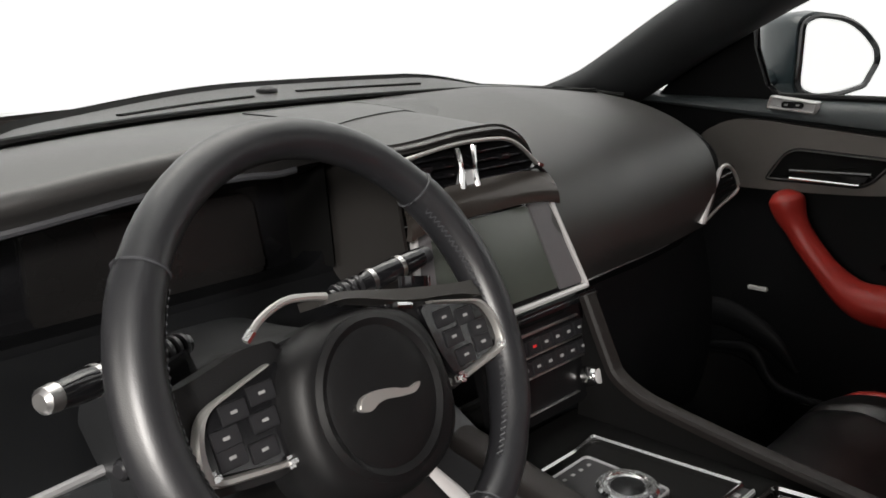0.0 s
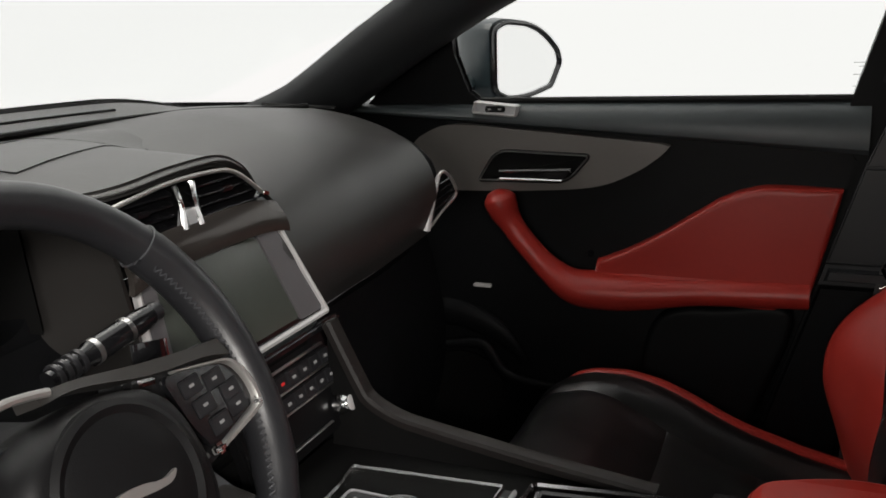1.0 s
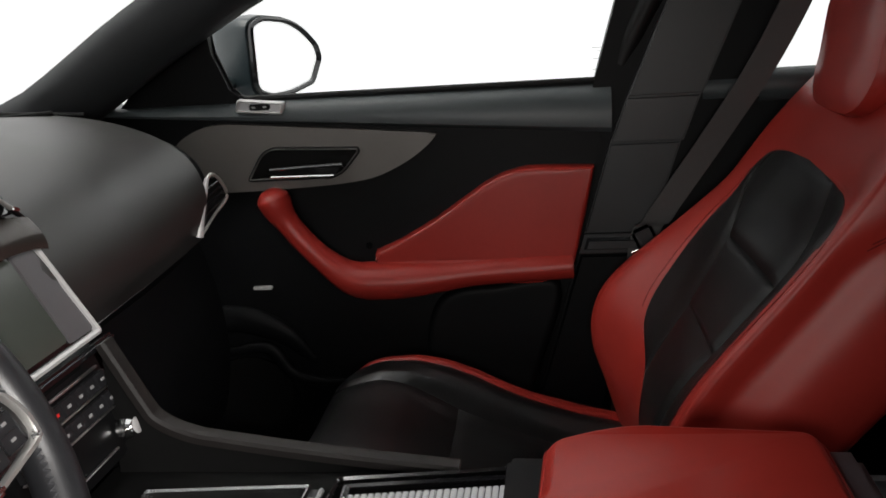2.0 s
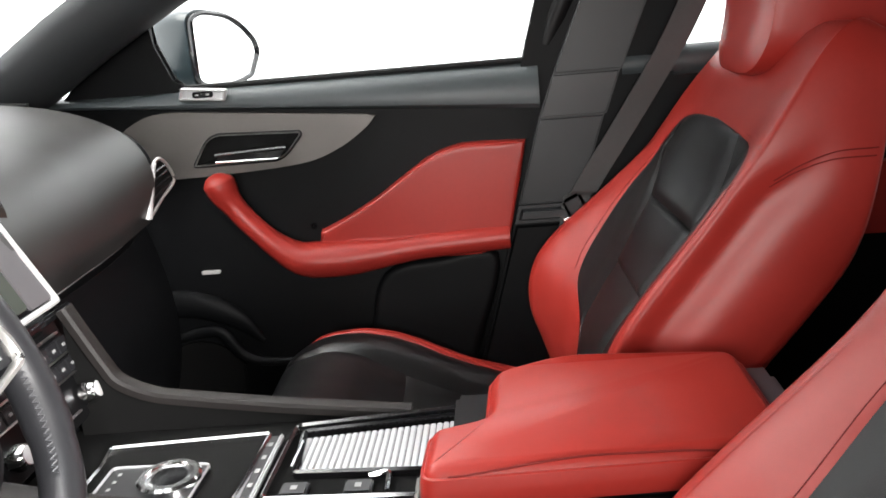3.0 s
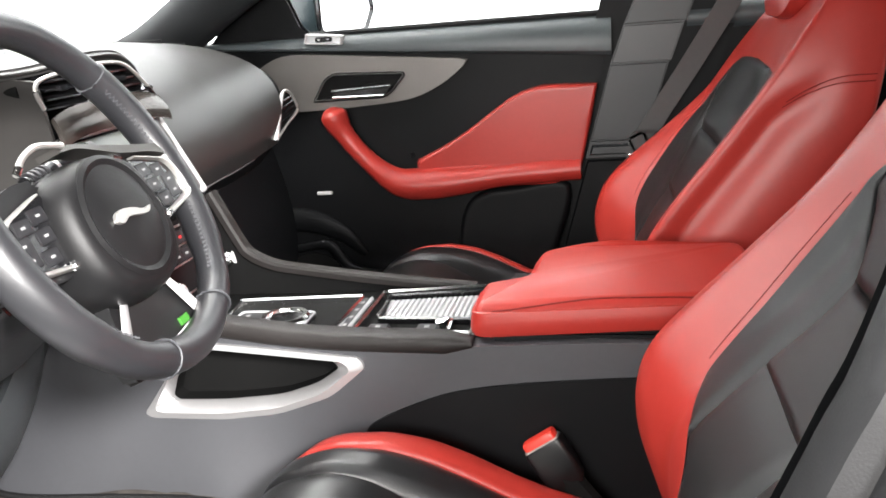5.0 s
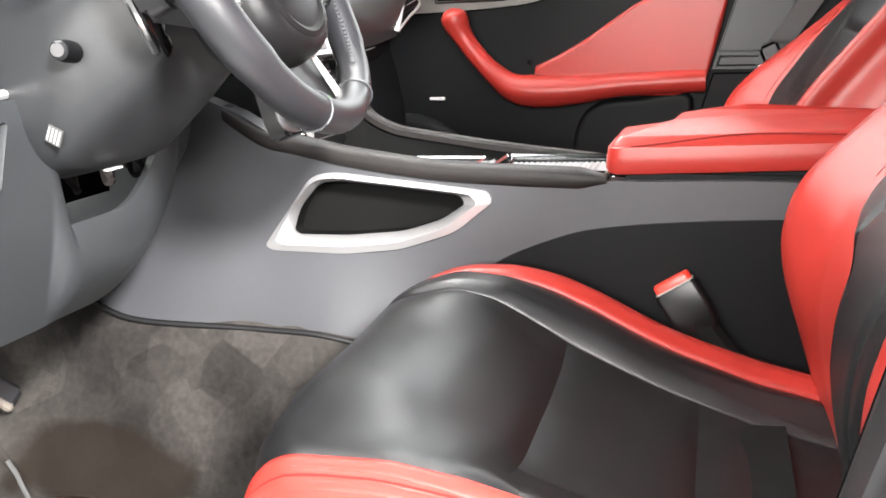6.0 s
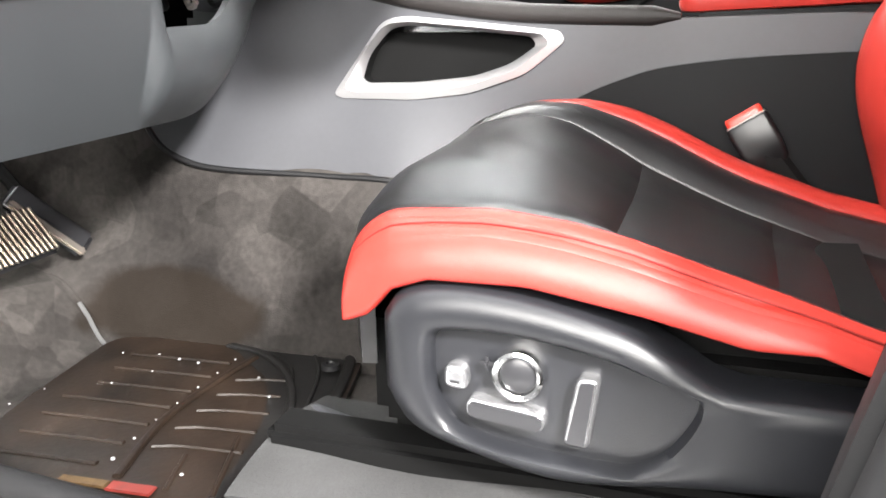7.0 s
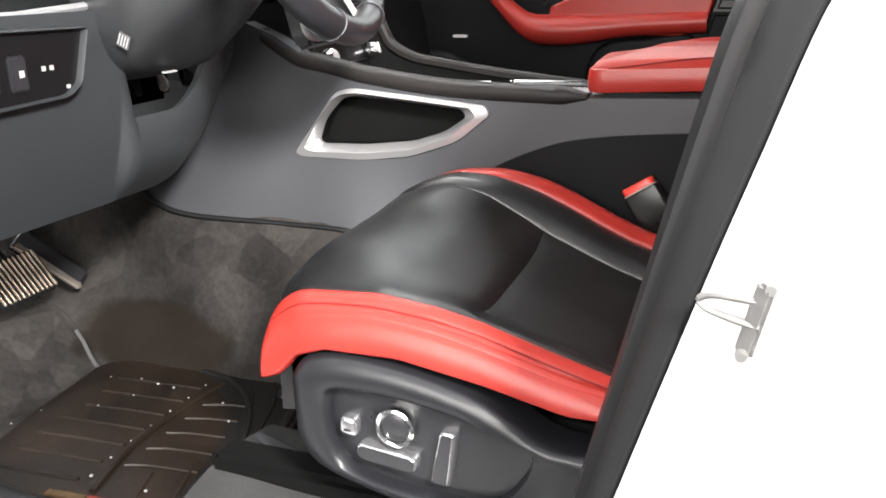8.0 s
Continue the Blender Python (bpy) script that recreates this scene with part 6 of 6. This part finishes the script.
# ---- left door opening ----
def left_pillar():
    p = thing("door_pillar", "white painted door pillar with black rubber seal and striker", "pillar", kind="structure", at=(-0.80, -0.70, 0.40))

    def ln(x, d, pts=((-0.505, 0.44), (-0.540, 0.58), (-0.560, 0.676), (-0.598, 0.845), (-0.6165, 0.929), (-0.634, 1.0), (-0.658, 1.05), (-0.680, 1.10), (-0.702, 1.15), (-0.772, 1.33), (-0.845, 1.52))):
        return curve([(x + 0.10 * smooth(1.05, 1.52, z), y - d, z) for y, z in pts], 5)
    edge = ((-0.515, 0.44), (-0.552, 0.58), (-0.577, 0.676), (-0.6265, 0.845), (-0.6525, 0.929), (-0.675, 1.0), (-0.699, 1.05), (-0.722, 1.10), (-0.744, 1.15), (-0.814, 1.33), (-0.885, 1.52))
    a, b = ln(-0.775, 0.004), ln(-0.745, 0.19)
    trim = loft([[q, r, r + Vector((0.02, 0, 0)), q + Vector((0.02, -0.01, 0))] for q, r in zip(a, b)])
    part("inner_trim", trim, PLASTIC, p, "black plastic trim")
    w = ln(-0.838, 0.0, edge)
    band = []
    for q, r in zip(ln(-0.792, 0.0), w):
        e = r - q
        m = Vector((-0.25, 0.97, 0))
        band.append([q + Vector((0.02, -0.02, 0)), q, q + m * 0.006 + e * 0.15, q + m * 0.008 + e * 0.35, q + m * 0.001 + e * 0.46, q + m * 0.006 + e * 0.60, q + m * 0.005 + e * 0.85, r, r + Vector((0.02, -0.03, 0))])
    part("rubber_seal", loft(band), SEAL, p, "double black rubber door seal")
    part("trim_seam", tube([q + Vector((0.012, -0.05, 0)) for q in ln(-0.792, 0.0)], 0.0025, 6), SEAL, p)

    post = []
    for q in w:
        post.append([q + Vector(v) for v in ((0.0, -0.004, 0), (-0.010, -0.010, 0), (-0.020, -0.030, 0), (-0.028, -0.052, 0), (-0.040, -0.066, 0), (-0.046, -0.076, 0), (-0.085, -0.083, 0), (-0.092, -0.090, 0), (-0.094, -0.30, 0), (0.05, -0.30, 0))])
    part("painted_post", loft(post), WHITE, p, "white painted pillar")
    loop = curve([(-0.868, -0.664, 0.858), (-0.862, -0.650, 0.857), (-0.856, -0.637, 0.855), (-0.854, -0.632, 0.851), (-0.856, -0.637, 0.847), (-0.862, -0.650, 0.845), (-0.868, -0.664, 0.844)], 4)
    st = part("door_striker", tube(loop, 0.0022, 8), STEEL, p, "steel door striker loop")
    plate = Matrix.Rotation(radians(-35), 4, "Z") @ Matrix.Rotation(radians(14), 4, "X")
    part("striker_plate", rbox((-0.866, -0.661, 0.847), (0.005, 0.011, 0.044), 0.002, plate), STEEL, st, "steel striker plate")
    for y, z in ((-0.656, 0.828), (-0.667, 0.866)):
        part("bolt", lathe([(0.0036, 0), (0.003, 0.004), (0.001, 0.004)], Matrix.Translation((-0.868, y, z)) @ Matrix.Rotation(radians(-90), 4, "Y"), 12), STEEL, st, "bolt head")
    part("stain", rbox((-0.8635, -0.650, 0.806), (0.002, 0.005, 0.022), 0.0008, Matrix.Rotation(radians(-35), 4, "Z")), STAIN, p, "small yellowish stain")
    part("sill_seal", tube(curve([(-0.70, 0.55, 0.50), (-0.70, 0.0, 0.452), (-0.70, -0.40, 0.450), (-0.705, -0.47, 0.455), (-0.715, -0.51, 0.47)], 5), 0.016, 10), SEAL, p, "black sill seal")
    return p


left_pillar()


def footwell():
    f = thing("carpet", "dark grey worn cabin carpet", "carpet", kind="structure", at=(-0.4, 0.1, 0.42))

    # lower edge of the console's side, along which the carpet ends
    rows = [(-0.40, 0.56), (-0.12, 0.625), (-0.05, 0.638), (0.05, 0.640), (0.20, 0.648), (0.262, 0.664), (0.30, 0.690), (0.33, 0.735), (0.36, 0.80), (0.90, 0.86)]

    def toe(u, v, out=0.0):
        # floor and toe board, then the tunnel's flank in two slopes up to the console
        y = -0.30 + 1.15 * v
        zf = 0.408 + 0.09 * smooth(0.335, 0.43, y) + 0.36 * smooth(0.40, 0.95, y) ** 1.2
        if u < 0.6:
            return Vector((-0.70 + 0.41 * u / 0.6, y, zf + out + 0.002 * math.sin(31 * u + 17 * y) * math.sin(23 * y)))
        zs = table(rows, y) + 0.012
        far = smooth(0.14, 0.44, y)
        steps = [(-0.290, zf), (-0.282, max(zf + 0.004, 0.425)), (-0.252 + 0.04 * far, max(zf + 0.02, 0.512 + 0.034 * far)), (-0.235 + 0.04 * far, max(zf + 0.03, 0.530 + 0.034 * far)), (cheek_x(y, zs) + 0.003, max(zs, zf + 0.05))]
        w = (u - 0.6) / 0.4 * 4
        i = min(3, int(w))
        a, b = Vector((*steps[i], 0)), Vector((*steps[i + 1], 0))
        p = a.lerp(b, w - i)
        n = Vector((a.y - b.y, b.x - a.x, 0)).normalized()
        p += n * (out + 0.0015 * math.sin(37 * y + 3 * w) * math.sin(5 * w + 11 * y))
        return Vector((p.x, y, p.y))
    part("driver_carpet", sheet(toe, 80, 90, 0.006), PATCHED, f, "dusty dark grey carpet")
    part("passenger_carpet", sheet(lambda u, v: Vector((0.16 + 0.55 * u, -0.30 + 1.15 * v, 0.41 + 0.45 * smooth(0.36, 0.95, -0.30 + 1.15 * v))), 12, 20, 0.008), CARPET, f)
    part("rear_carpet", sheet(lambda u, v: Vector((-0.68 + 0.56 * u, -0.95 + 0.66 * v, 0.420)), 8, 8, 0.006), CARPET, f)
    # pale edge beside the brown patch on the tunnel's flank
    part("patch_edge", tube([toe(0.575 + 0.030 * t, 0.553 + 0.045 * t, 0.004) for t in np.linspace(0, 1, 8)], 0.0034, 6), LABEL, f, "pale carpet edge")
    # sill-side trim strip along the seat
    part("sill_trim", rbox((-0.665, -0.45, 0.445), (0.05, 0.45, 0.05), 0.012), GREY, f, "dark grey plastic sill trim")
    def flap(u, v):
        return Vector((-0.66 + 0.20 * u, -0.09 - 0.42 * v, 0.452 + 0.012 * math.sin(u * 3) + 0.004 * math.sin(v * 9 + u * 4)))
    part("carpet_flap", sheet(flap, 12, 20, 0.012), FLAP, f, "light grey carpet beside the seat rail")
    part("rail_cover", tube([(-0.50, -0.095, 0.455), (-0.535, -0.17, 0.462), (-0.55, -0.30, 0.462)], 0.018, 10), GREY, f, "grey plastic rail cover")
    return f


footwell()


def floor_mat():
    m = thing("floor_mat", "worn black rubber floor mat with raised ribs", "floor mat", at=(-0.45, 0.15, 0.42))
    out = rounded([(-0.675, -0.10), (-0.675, 0.26), (-0.50, 0.30), (-0.295, 0.325), (-0.262, 0.12), (-0.200, 0.030), (-0.265, -0.050), (-0.42, -0.085)], 0.03, 5)
    part("mat_sheet", prism(out, "z", 0.4125, 0.420, 0.003), RUBBER, m, "worn brown-black rubber sheet")
    part("mat_rim", tube(curve([(-0.290, 0.150, 0.412), (-0.268, 0.122, 0.420), (-0.232, 0.066, 0.422), (-0.208, 0.028, 0.422), (-0.225, -0.008, 0.422), (-0.290, -0.040, 0.422), (-0.40, -0.068, 0.422), (-0.52, -0.086, 0.422), (-0.655, -0.088, 0.422)], 6), 0.0075, 10, flat=0.7), BORDER, m, "raised rubber rim")
    # black border along the seat side, with two low ridges on it
    outer = curve([(-0.284, 0.15, 0), (-0.270, 0.12, 0), (-0.236, 0.060, 0), (-0.214, 0.024, 0), (-0.292, -0.036, 0), (-0.40, -0.063, 0), (-0.52, -0.081, 0), (-0.655, -0.083, 0)], 6)
    inner = curve([(-0.288, 0.145, 0), (-0.298, 0.122, 0), (-0.322, 0.095, 0), (-0.345, 0.065, 0), (-0.368, 0.040, 0), (-0.45, -0.004, 0), (-0.54, -0.028, 0), (-0.655, -0.038, 0)], 6)
    part("mat_border", loft([[Vector((a.x, a.y, 0.4185)), Vector((a.x, a.y, 0.4212)), Vector((b.x, b.y, 0.4212)), Vector((b.x, b.y, 0.4185))] for a, b in zip(outer, inner)]), BORDER, m, "black rubber border")
    for f in (0.35, 0.68):
        part("border_ridge", tube([a.lerp(b, f) + Vector((0, 0, 0.4212)) for a, b in zip(outer, inner)], 0.0026, 6), BORDER, m)
    # spine of the tread and the bars on either side of it
    spine = [(-0.31, 0.088, 0.4215), (-0.38, 0.098, 0.4215), (-0.47, 0.103, 0.4215), (-0.53, 0.095, 0.4215), (-0.61, 0.074, 0.4215)]
    part("tread_spine", tube(curve(spine, 5), 0.005, 8, flat=0.8), RUBBER, m, "raised tread spine")
    for k in range(5):
        x = -0.355 - 0.0425 * k
        part("tread_bar", tube(curve([(x - 0.022, 0.078, 0.421), (x - 0.012, 0.045, 0.421), (x - 0.006, 0.008 - 0.008 * k, 0.421)], 4), 0.0030, 6, flat=0.8), RUBBER, m)
    for x0, y0, x1, y1 in ((-0.503, -0.003, -0.613, -0.040), (-0.552, 0.032, -0.616, 0.012)):
        part("tread_bar", tube([(x0, y0, 0.421), (x1, y1, 0.421)], 0.0030, 6, flat=0.8), RUBBER, m)
    for k in range(7):
        x = -0.335 - 0.043 * k
        part("tread_bar", tube(curve([(x, 0.112, 0.421), (x - 0.004, 0.18, 0.421), (x - 0.010, 0.26 - 0.008 * (k % 3), 0.421)], 4), 0.0034, 6, flat=0.8), RUBBER, m)
    part("side_channel", tube(curve([(-0.285, 0.14, 0.4225), (-0.300, 0.080, 0.4225), (-0.352, 0.018, 0.4225), (-0.43, -0.028, 0.4225), (-0.53, -0.055, 0.4225), (-0.64, -0.066, 0.4225)], 5), 0.0050, 8, flat=0.8), BORDER, m, "raised side channel")
    # rubber studs of the tread, given silver so that each shows a glint
    rnd = random.Random(4)
    places = [(-0.326 - 0.043 * k, 0.110 - 0.0012 * max(0, k - 3) ** 2) for k in range(7)]
    places += [(-0.349, 0.152), (-0.346, 0.183), (-0.388, 0.195), (-0.340, 0.219), (-0.432, 0.223), (-0.349, 0.271), (-0.470, 0.293), (-0.515, 0.304), (-0.367, 0.051), (-0.410, 0.012), (-0.589, 0.011)]
    for x, y in places:
        r = rnd.uniform(0.0012, 0.0026)
        part("mat_stud", lathe([(r, 0), (0.85 * r, 0.7 * r), (0.2 * r, r)], Matrix.Translation((x, y, 0.4226)), 8), SILVER, m, "small mat stud, silver for its glint")
    part("label_bar", rbox((-0.628, 0.100, 0.4225), (0.013, 0.056, 0.003), 0.001, Matrix.Rotation(radians(4), 4, "Z")), GOLD, m, "worn gold label bar")
    part("label_bar", rbox((-0.625, 0.045, 0.4225), (0.016, 0.050, 0.0032), 0.001, Matrix.Rotation(radians(4), 4, "Z")), DULLRED, m, "small dull red label bar")
    for x, y in ((-0.318, -0.026), (-0.590, -0.064)):
        part("mat_fixing", lathe([(0.013, 0), (0.012, 0.006), (0.006, 0.007), (0.005, 0.004), (0.001, 0.004)], Matrix.Translation((x, y, 0.425)), 20), SEAL, m, "round black mat fixing")
    return m


floor_mat()


def pedals():
    b = thing("brake_pedal", "ribbed steel brake pedal on a dark arm", "pedal", "pedals", at=(-0.40, 0.42, 0.58))
    m = Matrix.Translation((-0.372, 0.405, 0.580)) @ Matrix.Rotation(radians(-38), 4, "X")

    def t(bm, mm=m):
        bm.transform(mm)
        return bm
    part("pedal_plate", t(rbox((0, 0.002, 0), (0.112, 0.010, 0.076), 0.006)), BUTTON, b, "black pedal plate")
    for k in range(12):
        part("tread_rib", t(rbox((-0.0495 + 0.009 * k, -0.006, 0), (0.0062, 0.006, 0.070), 0.002)), PEDAL, b, "brushed steel tread rib")
    part("pedal_arm", tube(curve([(-0.372, 0.42, 0.59), (-0.365, 0.49, 0.66), (-0.36, 0.50, 0.80)], 5), 0.012, 8), DARK, b, "dark metal arm")
    a = thing("accelerator_pedal", "slim steel accelerator pedal", "pedal", "pedals", at=(-0.27, 0.45, 0.55))
    m2 = Matrix.Translation((-0.286, 0.425, 0.582)) @ Matrix.Rotation(radians(-33), 4, "Y") @ Matrix.Rotation(radians(-34), 4, "X")
    part("pedal_plate", t(rbox((0, 0, 0), (0.044, 0.012, 0.130), 0.006, None, 3), m2), BUTTON, a, "black pedal body")
    part("steel_edge", t(rbox((-0.013, -0.006, -0.004), (0.014, 0.006, 0.122), 0.003), m2), PEDAL, a, "bright steel edge")
    part("pedal_arm", tube(curve([(-0.27, 0.47, 0.60), (-0.27, 0.55, 0.70), (-0.27, 0.56, 0.82)], 5), 0.010, 8), DARK, a)


pedals()


# ---- behind the front seats ----
def rear_bench():
    r = thing("rear_bench", "dark rear bench with red leather sides", "rear seat", at=(0, -1.5, 0.5))
    part("bench_cushion", rbox((0, -1.45, 0.66), (1.25, 0.50, 0.16), 0.05, seg=4), BLACK, r, "black leather bench cushion")
    part("bench_back", rbox((0, -1.76, 0.98), (1.25, 0.16, 0.56), 0.05, Matrix.Rotation(radians(-14), 4, "X"), 4), BLACK, r, "black leather bench back")
    part("red_side", rbox((0.50, -1.47, 0.70), (0.20, 0.50, 0.14), 0.05, seg=4), RED, r, "red leather side")


rear_bench()


def rear_door():
    d = thing("rear_door", "closed rear door with black and dark red trim", "car door", at=(0.75, -1.2, 0.5))
    part("inner_panel", prism(rounded([(-0.62, 0.46), (-0.70, 0.85), (-0.76, 1.19), (-1.60, 1.20), (-1.55, 0.8), (-1.4, 0.46)], 0.03), "x", 0.73, 0.80, 0.008), PLASTIC, d, "black plastic inner panel")
    part("window_roll", tube([(0.745, y, 1.195) for y in np.linspace(-0.74, -1.62, 8)], 0.028, 12), SILL, d, "dark vinyl roll along the window")
    part("red_insert", prism(rounded([(-0.95, 0.86), (-0.95, 0.96), (-1.40, 1.02), (-1.40, 0.86)], 0.03), "x", 0.715, 0.732, 0.008), RED, d, "dark red door insert")
    g = part("window_pane", sheet(lambda u, v: Vector((0.752 - 0.10 * v * v, -0.70 - 0.85 * u, 1.20 + 0.32 * v)), 6, 6, 0.004), GLASS, d, "clear window glass")
    g.visible_shadow = False


rear_door()
